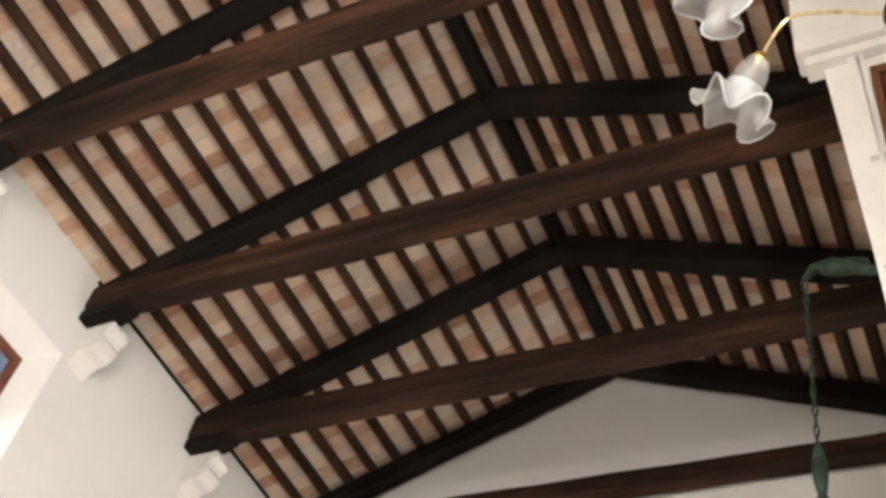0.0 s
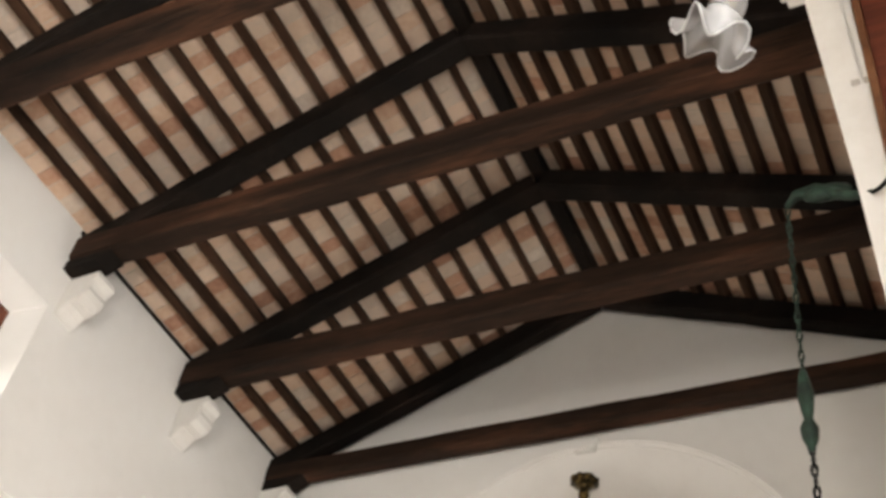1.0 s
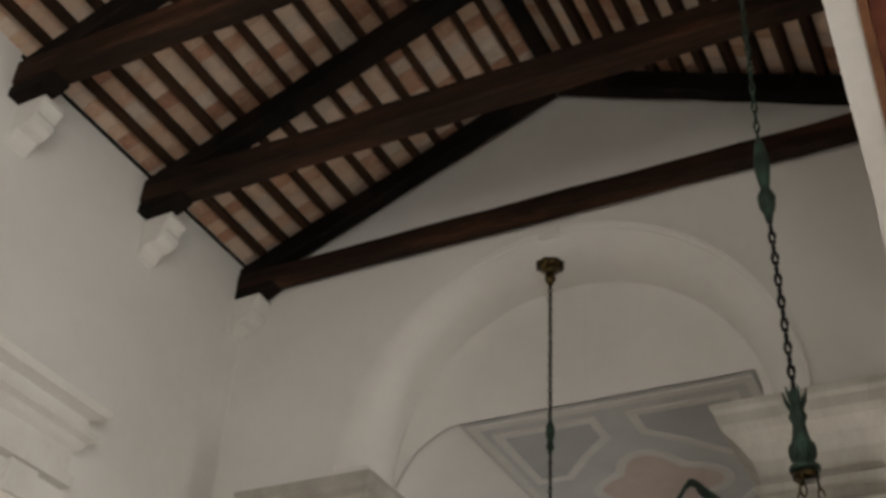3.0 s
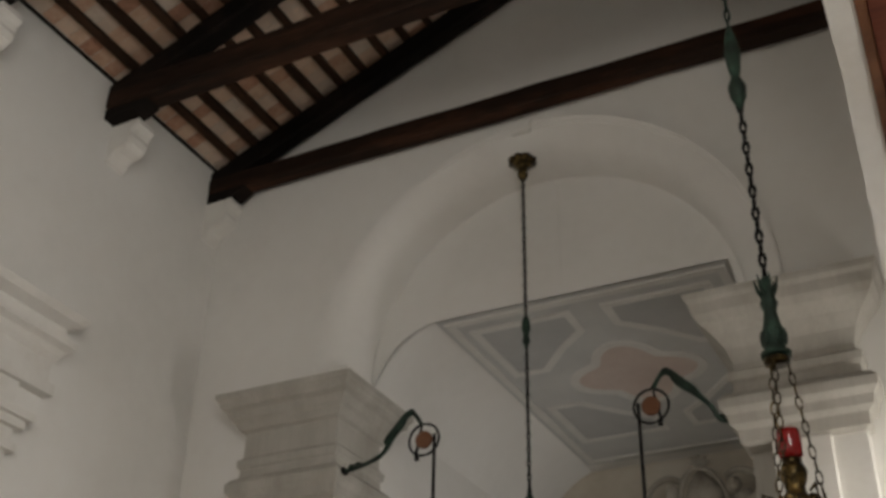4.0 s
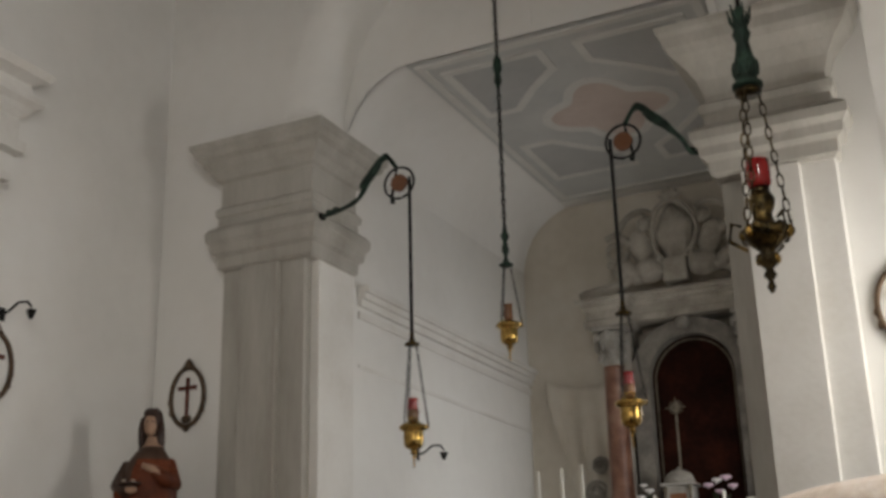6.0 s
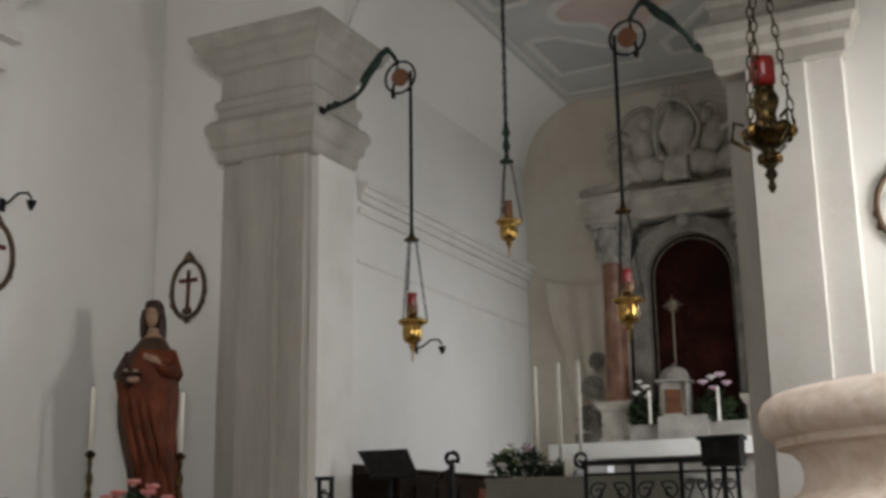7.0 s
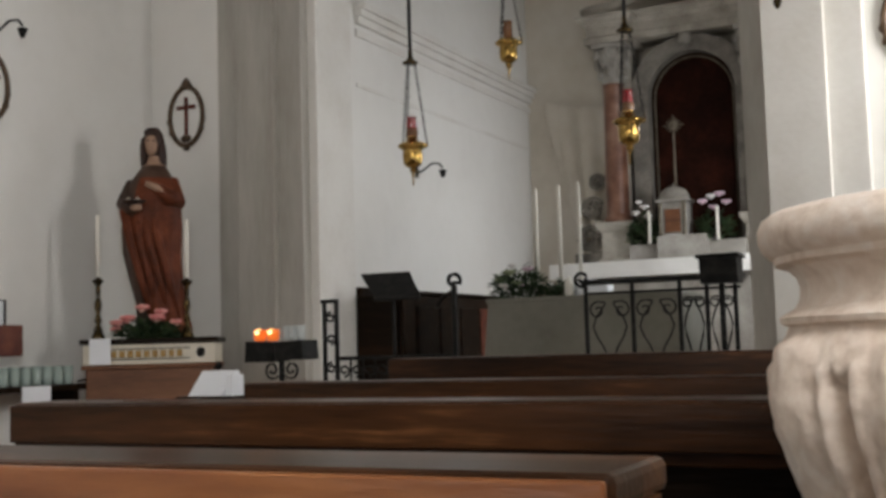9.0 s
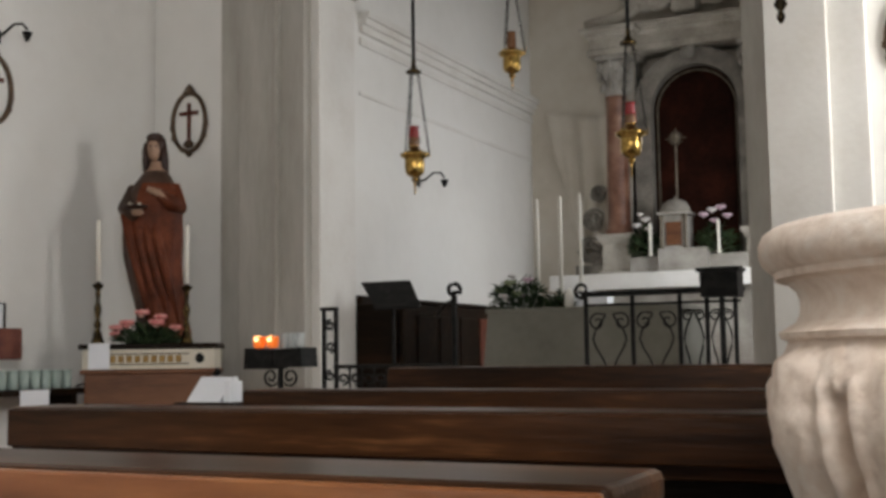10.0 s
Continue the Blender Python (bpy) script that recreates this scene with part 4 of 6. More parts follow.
ch = thing("chandelier", "brass chandelier with frosted glass flower shades", "chandelier", at=(HX, HY, HZ))
bm = lathe(bmesh.new(), [(0.004, -0.22), (0.03, -0.18), (0.015, -0.14), (0.06, -0.08), (0.065, -0.03), (0.03, 0.02), (0.05, 0.06), (0.02, 0.12), (0.03, 0.25), (0.012, 0.34), (0.008, 0.40)], 20)
part("stem", bm, BRASS, ch, smooth=True)
part("rod", tube(bmesh.new(), [(0, 0, 0.38), (0, 0, soffit(HX) - HZ)], 0.007, 8), BRASS, ch)
for k in range(8):
    a = radians(170 + 40 * k)
    ca, sa = math.cos(a), math.sin(a)
    pts = [(u * ca, u * sa, w) for u, w in ((0.04, 0.0), (0.09, 0.045), (0.15, 0.105), (0.21, 0.155), (0.25, 0.178), (0.275, 0.172), (0.30, 0.140), (0.32, 0.100), (0.34, 0.056))]
    arm = part("arm", tube(bmesh.new(), eased(pts, 3), 0.0048, 8), PALEBRASS, ch, smooth=True)
    bm = bmesh.new()
    n, rings = 40, []
    lean = Vector((0, 0, -1)).rotation_difference(Vector((0.58, -0.18, -0.79))).to_matrix().to_4x4()
    tilt = Matrix.Translation((0.34 * ca, 0.34 * sa, 0.056)) @ Matrix.Rotation(a, 4, "Z") @ lean @ Matrix.Rotation(k * 0.9 + 0.5, 4, "Z")
    for r, z in ((0.014, 0.0), (0.026, -0.012), (0.036, -0.040), (0.040, -0.080), (0.043, -0.110), (0.062, -0.136), (0.086, -0.148)):
        f = max(0.0, (-z - 0.10) / 0.045)
        ring = []
        for i in range(n):
            t = 2 * math.pi * i / n
            rr = r * (1 + 0.20 * f * math.cos(5 * t))
            ring.append(bm.verts.new(tilt @ Vector((rr * math.cos(t), rr * math.sin(t), z + 0.028 * f * math.cos(5 * t + 0.8)))))
        rings.append(ring)
    for p, q in zip(rings, rings[1:]):
        for i in range(n):
            bm.faces.new((p[i], p[(i + 1) % n], q[(i + 1) % n], q[i]))
    sh = part("shade", bm, FROST, arm, "frosted glass flower shade with a ruffled rim", smooth=True)
    sh.data.materials.append(FROSTRIM)
    for f in sh.data.polygons:
        f.material_index = int(f.index >= 3 * n)
    lip = [tilt @ (Vector((0.088 * (1 + 0.2 * math.cos(5 * t)) * math.cos(t), 0.088 * (1 + 0.2 * math.cos(5 * t)) * math.sin(t), -0.149 + 0.03 * math.cos(5 * t + 0.8)))) for t in (2 * math.pi * i / 40 for i in range(40))]
    part("rim", tube(bmesh.new(), lip, 0.0028, 6, closed=True), WHITEGLASS, arm, "thick milky rim", smooth=True)
    so = sh.modifiers.new("thickness", "SOLIDIFY")
    so.thickness = 0.003
    bm = bmesh.new()
    lathe(bm, [(0.016, 0.012), (0.022, 0.004), (0.019, -0.03), (0.014, -0.05)], 12)
    bmesh.ops.transform(bm, matrix=tilt, verts=bm.verts)
    part("socket", bm, BRASS, arm, smooth=True)

# ---- statue on its table by the left wall ----
ROBE = material("painted_red_brown", [(0.035, 0.010, 0.005), (0.105, 0.027, 0.011), (0.19, 0.052, 0.021)], 5, 0.55, spec=0.15, bump=0.15, bump_scale=20)
MANTLE = material("painted_dark_green", [(0.022, 0.012, 0.008), (0.048, 0.025, 0.016), (0.075, 0.038, 0.024)], 5, 0.5, bump=0.15)
PALEPAINT = material("painted_pale", [(0.30, 0.185, 0.125), (0.38, 0.245, 0.175)], 8, 0.5, bump=0.05)
HAIR = material("painted_brown", [(0.015, 0.007, 0.005), (0.045, 0.019, 0.012)], 12, 0.5, bump=0.3)
GILT = material("gilding", [(0.20, 0.115, 0.035), (0.36, 0.23, 0.085)], 15, 0.4, 0.8, bump=0.2)
CREAM = material("cream_paint", [(0.60, 0.55, 0.45), (0.72, 0.67, 0.57)], 6, 0.6, bump=0.1)
PAPER = material("paper", [(0.74, 0.76, 0.80), (0.82, 0.83, 0.86)], 4, 0.8, bump=0.02)
LEAF = material("dark_leaves", [(0.015, 0.03, 0.012), (0.03, 0.06, 0.025), (0.06, 0.09, 0.04)], 12, 0.5, bump=0.1, island=0.5)
PINK = material("pink_petals", [(0.55, 0.16, 0.16), (0.68, 0.30, 0.28), (0.72, 0.42, 0.36)], 10, 0.6, bump=0.1, island=0.4)
WHITEFLOWER = material("white_petals", [(0.6, 0.57, 0.55), (0.78, 0.75, 0.74)], 10, 0.6, bump=0.1, island=0.4)
PALEGREEN = material("pale_green_petals", [(0.16, 0.20, 0.10), (0.34, 0.38, 0.24)], 10, 0.6, bump=0.1, island=0.4)
LILAC = material("lilac_petals", [(0.50, 0.34, 0.42), (0.66, 0.52, 0.58)], 10, 0.6, bump=0.1, island=0.4)

bm = bmesh.new()
prof = [(0.00, 0.235, 0.17), (0.03, 0.24, 0.175), (0.12, 0.215, 0.165), (0.25, 0.205, 0.16), (0.40, 0.21, 0.16), (0.55, 0.222, 0.162), (0.70, 0.235, 0.165), (0.82, 0.235, 0.165), (0.92, 0.228, 0.16), (1.0, 0.205, 0.15), (1.06, 0.165, 0.135), (1.11, 0.125, 0.115), (1.15, 0.092, 0.09), (1.175, 0.062, 0.06), (1.22, 0.05, 0.052)]
rings, NS = [], 56
for i, (z, a, b) in enumerate(prof):
    ring = []
    for k in range(NS):
        t = 2 * math.pi * k / NS
        w = max(0.0, 1 - z / 1.05)
        fold = 1 + w * (0.085 * math.sin(6 * t + 3.4 * z) + 0.06 * math.sin(11 * t - 4.5 * z + 1)) + 0.035 * math.sin(4 * t + 5 * z) * (z < 1.1)
        sway = 0.035 * math.sin(2.4 * z)
        foot = max(0.0, 1 - z / 0.6)
        ring.append(bm.verts.new((a * (1 - 0.20 * foot) * fold * math.cos(t) - sway + 0.03 + 0.065 * foot, b * fold * math.sin(t), z)))
    rings.append(ring)
for i, (p, q) in enumerate(zip(rings, rings[1:])):
    for k in range(NS):
        f = bm.faces.new((p[k], p[(k + 1) % NS], q[(k + 1) % NS], q[k]))
        t = 2 * math.pi * k / NS
        z = prof[i][0]
        f.material_index = 1 if (z > 1.0 or math.cos(t) < -0.62) else 0
        if z > 1.13:
            f.material_index = 2
bm.faces.new(rings[0][::-1])
blob(bm, (0.0, -0.020, 1.305), (0.054, 0.068, 0.084), 16, mi=2)
blob(bm, (0.0, -0.086, 1.30), (0.009, 0.014, 0.02), 8, mi=2)
for dx in (-0.022, 0.022):
    blob(bm, (dx, -0.076, 1.322), (0.012, 0.012, 0.006), 8, mi=3)
blob(bm, (0.006, 0.022, 1.33), (0.090, 0.085, 0.100), 14, 0.15, 1, mi=3)
blob(bm, (0.0, -0.03, 1.385), (0.060, 0.052, 0.036), 12, 0.15, 6, mi=3)
blob(bm, (-0.068, 0.0, 1.23), (0.028, 0.05, 0.12), 10, 0.2, 2, mi=3)
blob(bm, (0.078, 0.01, 1.225), (0.040, 0.055, 0.135), 10, 0.2, 3, mi=3)
blob(bm, (0.0, 0.06, 1.18), (0.10, 0.05, 0.13), 10, 0.2, 4, mi=3)
tube(bm, [(0.15, 0.0, 1.04), (0.20, -0.07, 0.90), (0.14, -0.16, 0.92), (0.06, -0.18, 0.975)], [0.06, 0.07, 0.055, 0.04], 12, mi=0)
tube(bm, [(0.14, -0.175, 0.925), (0.06, -0.195, 0.98), (-0.03, -0.185, 1.01)], [0.032, 0.028, 0.02], 10, mi=2)
tube(bm, [(-0.15, 0.0, 1.02), (-0.20, -0.09, 0.88), (-0.13, -0.18, 0.84)], [0.06, 0.07, 0.055], 12, mi=1)
blob(bm, (-0.10, -0.22, 0.845), (0.05, 0.04, 0.028), 10, mi=2)
lathe(bm, [(0.02, 0.862), (0.07, 0.868), (0.10, 0.885), (0.095, 0.888), (0.02, 0.876)], 20, (-0.12, -0.235, 0), mi=3)
for dx in (-0.035, 0.035):
    blob(bm, (-0.12 + dx, -0.235, 0.893), (0.02, 0.02, 0.016), 8, mi=4)
for k in range(4):  # heavy diagonal folds of the mantle
    x0 = -0.20 + 0.07 * k
    tube(bm, [(x0, -0.10, 0.84), (x0 + 0.05, -0.145, 0.62), (x0 + 0.13, -0.15, 0.36), (x0 + 0.20, -0.135 + 0.015 * k, 0.08)], [0.05, 0.042, 0.034, 0.02], 10, mi=0)
statue = part("statue", bm, [ROBE, MANTLE, PALEPAINT, HAIR, CREAM], None, smooth=True)
statue.matrix_world = pose(-5.29, 6.25, 1.225, 0, 0, 34) @ Matrix.Diagonal((0.86, 0.9, 1, 1))
tagged(statue, "painted statue in a red-brown robe holding a dish", "statue")

tb = thing("statue_table", "brown wooden table with a cream and gilt plinth", "table")
TAB = pose(-5.27, 6.24, 0, 0, 0, 30)
part("body", boxed(-0.42, 0.42, -0.19, 0.20, 0.0, 1.0, 0.01), LIGHTWOOD, tb)
part("moulding", boxed(-0.445, 0.445, -0.215, 0.21, 0.985, 1.015, 0.008), LIGHTWOOD, tb)
part("plinth", boxed(-0.435, 0.435, -0.205, 0.20, 1.015, 1.15, 0.006), CREAM, tb, "cream painted plinth")
part("top", boxed(-0.455, 0.455, -0.23, 0.22, 1.15, 1.185, 0.008), DARKWOOD, tb)
for k in range(9):
    part("inlay", boxed(-0.25 + 0.054 * k, -0.25 + 0.054 * k + 0.037, -0.213, -0.204, 1.06, 1.105, 0.003), GILT, tb, "gilt inlay")
for z in (1.045, 1.113):
    part("bead", boxed(-0.28, 0.27, -0.212, -0.204, z, z + 0.007), DARKWOOD, tb)
part("boss", blob(bmesh.new(), (0.34, -0.205, 1.085), (0.032, 0.008, 0.034), 10), IRON, tb)
part("knob", blob(bmesh.new(), (0.45, -0.19, 0.99), (0.03, 0.03, 0.03), 10), IRON, tb)
part("pad", lathe(bmesh.new(), [(0.18, 1.183), (0.19, 1.20), (0.18, 1.228)], 28, (0, 0.02, 0)), LEAF, tb, "dark green rounded pad")
tb.matrix_world = TAB
card = tagged(part("card", boxed(-0.385, -0.245, -0.24, -0.235, 1.018, 1.19), PAPER), "blank white paper card leaning on the plinth", "card")
card.matrix_world = TAB


def candlestick(x, y, z, h, wax, label, r=0.0165):
    c = thing("candlestick", label, "candlestick", "candlesticks", at=(x, y, z))
    k = h / 0.42
    part("stick", lathe(bmesh.new(), [(0.044, 0), (0.046, 0.015 * k), (0.032, 0.04 * k), (0.027, 0.07 * k), (0.013, 0.10 * k), (0.024, 0.13 * k), (0.011, 0.17 * k), (0.021, 0.21 * k), (0.024, 0.24 * k), (0.010, 0.29 * k), (0.016, 0.33 * k), (0.013, 0.36 * k), (0.036, 0.39 * k), (0.038, 0.40 * k), (0.016, 0.41 * k), (0.014, 0.42 * k)], 18), OLDBRASS, c, smooth=True)
    cd = part("candle", lathe(bmesh.new(), [(r, h), (r, h + wax - 0.008), (r * 0.7, h + wax)], 14), WAX, c, "white wax candle", smooth=True)
    part("wick", tube(bmesh.new(), [(0, 0, h + wax - 0.004), (0.002, 0, h + wax + 0.012)], 0.0015, 5), IRON, cd)
    return c


candlestick(*(TAB @ Vector((-0.35, -0.13, 0))).xy, 1.185, 0.42, 0.42, "tarnished brass candlestick with a tall white candle")
candlestick(*(TAB @ Vector((0.24, -0.13, 0))).xy, 1.185, 0.40, 0.40, "tarnished brass candlestick with a tall white candle")


def flower_bunch(name, at, size, n_leaf, blooms, label, seed=0):
    """Leaves as bent blades, blooms as cups of petals."""
    r = random.Random(seed)
    b = thing(name, label, "flowers", at=at)
    bm = bmesh.new()
    for _ in range(n_leaf):
        a, u, h = r.uniform(0, 6.28), math.sqrt(r.random()), r.random()
        c = Vector((size[0] * u * math.cos(a), size[1] * u * math.sin(a), size[2] * h * (1 - 0.5 * u)))
        d = Vector((math.cos(a), math.sin(a), r.uniform(-0.2, 1.0))).normalized()
        s = d.cross(Vector((0, 0, 1))).normalized() * r.uniform(0.010, 0.022)
        L = r.uniform(0.05, 0.09)
        up = Vector((0, 0, 0.012))
        v = [bm.verts.new(p) for p in (c, c + d * L * 0.5 + s + up, c + d * L, c + d * L * 0.5 - s + up, c + d * L * 0.5 + up * 0.2)]
        bm.faces.new((v[0], v[1], v[4])), bm.faces.new((v[1], v[2], v[4])), bm.faces.new((v[2], v[3], v[4])), bm.faces.new((v[3], v[0], v[4]))
    part("leaves", bm, LEAF, b)
    for x, y, z, rad, mat in blooms:
        bm = bmesh.new()
        blob(bm, (x, y, z), (rad * 0.45, rad * 0.45, rad * 0.5), 8, 0.2)
        for layer, np_ in ((0.7, 5), (1.0, 7)):
            for k in range(np_):
                a = 2 * math.pi * k / np_ + layer
                d = Vector((math.cos(a), math.sin(a), 0.25))
                c = Vector((x, y, z)) + d * rad * layer * 0.55
                blob(bm, c, (rad * 0.42, rad * 0.42, rad * 0.30), 6, 0.3, k)
        part("bloom", bm, mat, b)
    return b


flower_bunch("flowers", TAB @ Vector((-0.02, -0.19, 1.187)), (0.20, 0.035, 0.13), 260,
             [(-0.19, -0.02, 0.10, 0.055, PINK), (-0.12, -0.03, 0.13, 0.06, PINK), (-0.03, 0.0, 0.20, 0.055, PINK), (0.07, -0.02, 0.13, 0.06, PINK), (0.10, -0.01, 0.17, 0.05, PINK), (0.20, -0.02, 0.10, 0.045, PINK), (-0.20, 0.0, 0.06, 0.045, PINK)],
             "pink artificial roses with dark green leaves", 3).rotation_euler = (0, 0, radians(30))

# ---- oval stations of the cross ----
BRONZE = material("dark_bronze", [(0.04, 0.028, 0.018), (0.10, 0.065, 0.04), (0.16, 0.11, 0.07)], 14, 0.5, 0.4, bump=0.3)


def station(m, label):
    s = thing("station_plaque", label, "plaque", "stations of the cross")
    pts = [(0.155 * math.cos(2 * math.pi * k / 40), -0.018, 0.225 * math.sin(2 * math.pi * k / 40)) for k in range(40)]
    part("frame_ring", tube(bmesh.new(), pts, 0.018, 8, True), BRONZE, s, smooth=True)
    bm = prism(bmesh.new(), [(0.15 * math.cos(2 * math.pi * k / 40), 0.22 * math.sin(2 * math.pi * k / 40)) for k in range(40)], "y", -0.008, 0.0)
    part("plate", bm, PLASTER, s, "pale oval plate")
    bm = boxed(-0.012, 0.012, -0.028, -0.008, -0.17, 0.15, 0.003)
    box(bm, -0.085, 0.085, -0.028, -0.009, 0.055, 0.085, 0.003)
    part("cross", bm, REDWOOD, s)
    bm = blob(bmesh.new(), (0, -0.02, -0.17), (0.05, 0.012, 0.03), 8, 0.3)
    part("mount", bm, BRONZE, s)
    bm = blob(bmesh.new(), (0, -0.018, 0.255), (0.03, 0.014, 0.045), 8, 0.3)
    part("crest", bm, BRONZE, s, smooth=True)
    for sx in (-1, 1):
        part("curl", tube(bmesh.new(), [(0, -0.018, 0.27)] + [(sx * (0.04 + u), -0.018, 0.232 + w) for u, w in spiral(0.0, 0.0, 0.03, 0.008, 1.6, 1.2, 10)], 0.008, 6), BRONZE, s, smooth=True)
        for dx, dz in ((0.165, -0.03), (0.15, -0.11)):
            part("knob", blob(bmesh.new(), (sx * dx, -0.018, dz), (0.019, 0.012, 0.028), 8, 0.3), BRONZE, s, smooth=True)
    part("pendant", blob(bmesh.new(), (0, -0.018, -0.245), (0.035, 0.014, 0.022), 8, 0.3), BRONZE, s, smooth=True)
    s.matrix_world = m
    return s


station(pose(-5.575, END, 2.885), "oval bronze plaque with a small brown cross")
station(pose(LEFT, 5.38, 2.86, 0, 0, 90), "oval bronze plaque with a small brown cross on the side wall")
station(pose(-0.40, END, 2.86), "oval bronze plaque with a small brown cross beside the pilaster")


def wall_hook(m, label):
    h = thing("wall_sconce", label, "sconce", "wall sconces")
    part("arm", tube(bmesh.new(), [(0, 0, 0), (0, -0.06, 0.01), (0.02, -0.13, 0.07), (0.04, -0.19, 0.07), (0.05, -0.22, 0.03)], 0.009, 6), IRON, h, smooth=True)
    part("drip_cup", lathe(bmesh.new(), [(0.012, -0.05), (0.032, 0.0), (0.034, 0.012), (0.012, 0.014)], 12, (0.05, -0.22, 0.0)), IRON, h, smooth=True)
    part("wall_plate", boxed(-0.025, 0.025, -0.014, 0.0, -0.045, 0.045, 0.004), IRON, h)
    h.matrix_world = m
    return h


wall_hook(pose(LEFT, 5.42, 3.22, 0, 0, 90), "small black iron sconce on the side wall")
wall_hook(pose(CH_L, 8.62, 2.55, 0, 0, 100), "small black iron sconce on the chancel wall")

# ---- candle rack, shelf of glasses and offering box by the left wall ----
rack = thing("votive_rack", "black iron votive candle rack on a stem", "candle rack", at=(-4.07, 6.0, 0))
for sx, w in ((-1, 0.0), (1, 0.01)):
    bm = prism(bmesh.new(), [(sx * 0.005, 1.01 + w), (sx * 0.215, 1.01 + w), (sx * 0.205, 1.14), (sx * 0.005, 1.13)], "y", -0.09, 0.09)
    part("tray", bm, IRON, rack)
part("stem", tube(bmesh.new(), [(0, 0, 0), (0, 0, 1.03)], 0.018, 8), IRON, rack)
part("foot", lathe(bmesh.new(), [(0.20, 0), (0.20, 0.02), (0.05, 0.05), (0.02, 0.10)], 18), IRON, rack, smooth=True)
for sx in (-1, 1):
    pts = [(0, 0, 0.90)] + [(sx * (0.07 + u), 0, 0.96 + w) for u, w in spiral(0, 0, 0.06, 0.015, 3.6 if sx > 0 else 3.6, 1.4, 16)]
    part("scroll", tube(bmesh.new(), pts, 0.008, 6), IRON, rack, smooth=True)
FLAME = bpy.data.materials.new("candle_glow")
FLAME.use_nodes = True
fl = FLAME.node_tree.nodes["Principled BSDF"]
fl.inputs["Base Color"].default_value = (0.9, 0.25, 0.04, 1)
fl.inputs["Emission Color"].default_value, fl.inputs["Emission Strength"].default_value = (1.0, 0.16, 0.02, 1), 0.9
WARM = FLAME.copy()
WARM.name = "candle_flame"
WARM.node_tree.nodes["Principled BSDF"].inputs["Emission Color"].default_value = (1.0, 0.60, 0.25, 1)
WARM.node_tree.nodes["Principled BSDF"].inputs["Emission Strength"].default_value = 5.0
for x in (-4.185, -4.09):
    v = thing("votive_light", "lit orange votive light on the rack", "candle", "votive lights", at=(x, 5.94, 1.14))
    part("cup", lathe(bmesh.new(), [(0.026, 0), (0.036, 0.01), (0.040, 0.055), (0.038, 0.07), (0.03, 0.06)], 14), FLAME, v, smooth=True)
    part("flame", blob(bmesh.new(), (0, -0.012, 0.052), (0.024, 0.036, 0.024), 8), WARM, v, smooth=True)
for x in (-4.0, -3.95, -3.90):
    v = thing("votive_glass", "empty greenish votive glass on the rack", "glass", "votive glasses", at=(x, 5.96, 1.14))
    part("cup", lathe(bmesh.new(), [(0.022, 0), (0.026, 0.01), (0.030, 0.09), (0.028, 0.09), (0.024, 0.012)], 14), CLEAR, v, smooth=True)

GREENGLASS = bpy.data.materials.new("green_glass")
GREENGLASS.use_nodes = True
gg = GREENGLASS.node_tree.nodes["Principled BSDF"]
gg.inputs["Base Color"].default_value = (0.62, 0.74, 0.68, 1)
gg.inputs["Roughness"].default_value, gg.inputs["Transmission Weight"].default_value = 0.15, 0.5
shelf = thing("votive_shelf", "dark wooden shelf for votive glasses", "shelf")
part("board", boxed(LEFT, -5.55, 4.9, 5.90, 0.86, 0.90, 0.006), DARKWOOD, shelf)
for y in (4.95, 5.82):
    part("leg", boxed(LEFT + 0.02, -5.60, y, y + 0.05, 0, 0.86, 0.004), DARKWOOD, shelf)
for row, x in enumerate((-5.64, -5.74, -5.84)):
    for k in range(10):
        g = thing("votive_glass", "empty greenish votive glass on the shelf", "glass", "votive glasses", at=(x, 4.98 + 0.092 * k + 0.02 * row, 0.90))
        part("cup", lathe(bmesh.new(), [(0.028, 0), (0.032, 0.01), (0.037, 0.12), (0.034, 0.12), (0.029, 0.015)], 12), GREENGLASS, g, smooth=True)
tagged(part("card", boxed(-5.546, -5.541, 5.32, 5.56, 0.80, 0.897), PAPER), "blank white paper card on the shelf edge", "card")
tool = tagged(part("wick_snuffer", tube(bmesh.new(), [(-5.60, 5.86, 0.912), (-5.62, 5.97, 0.925), (-5.66, 6.05, 0.93), (-5.68, 6.10, 0.915)], [0.007, 0.007, 0.012, 0.02], 6), IRON), "black iron candle snuffer lying on the shelf", "snuffer")
ob_ = thing("offering_box", "dark wooden offering box with a paper notice", "offering box")
part("body", boxed(LEFT, LEFT + 0.20, 5.0, 5.50, 1.09, 1.29, 0.008), REDWOOD, ob_)
part("back_board", boxed(LEFT, LEFT + 0.03, 4.98, 5.52, 1.29, 1.46, 0.005), DARKWOOD, ob_)
part("notice", boxed(LEFT + 0.03, LEFT + 0.034, 5.0, 5.49, 1.295, 1.45), PAPER, ob_, "blank white notice")
# leaflets on a small stand
st = thing("leaflet_stand", "low wooden stand beside the pews", "stand")
part("top", boxed(-3.84, -3.46, 4.70, 4.95, 0.83, 0.86, 0.005), DARKWOOD, st)
for x in (-3.82, -3.51):
    for y in (4.72, 4.90):
        part("leg", boxed(x, x + 0.03, y, y + 0.03, 0, 0.83), DARKWOOD, st)
bm = prism(bmesh.new(), [(4.74, 0.86), (4.92, 0.86), (4.90, 0.985), (4.86, 0.985)], "x", -3.79, -3.585)
tagged(part("leaflet_box", bm, PAPER), "white cardboard leaflet box on the stand", "box")
tagged(part("leaflet", boxed(-3.57, -3.53, 4.76, 4.86, 0.86, 0.965), PAPER), "folded white leaflet standing on end", "leaflet")


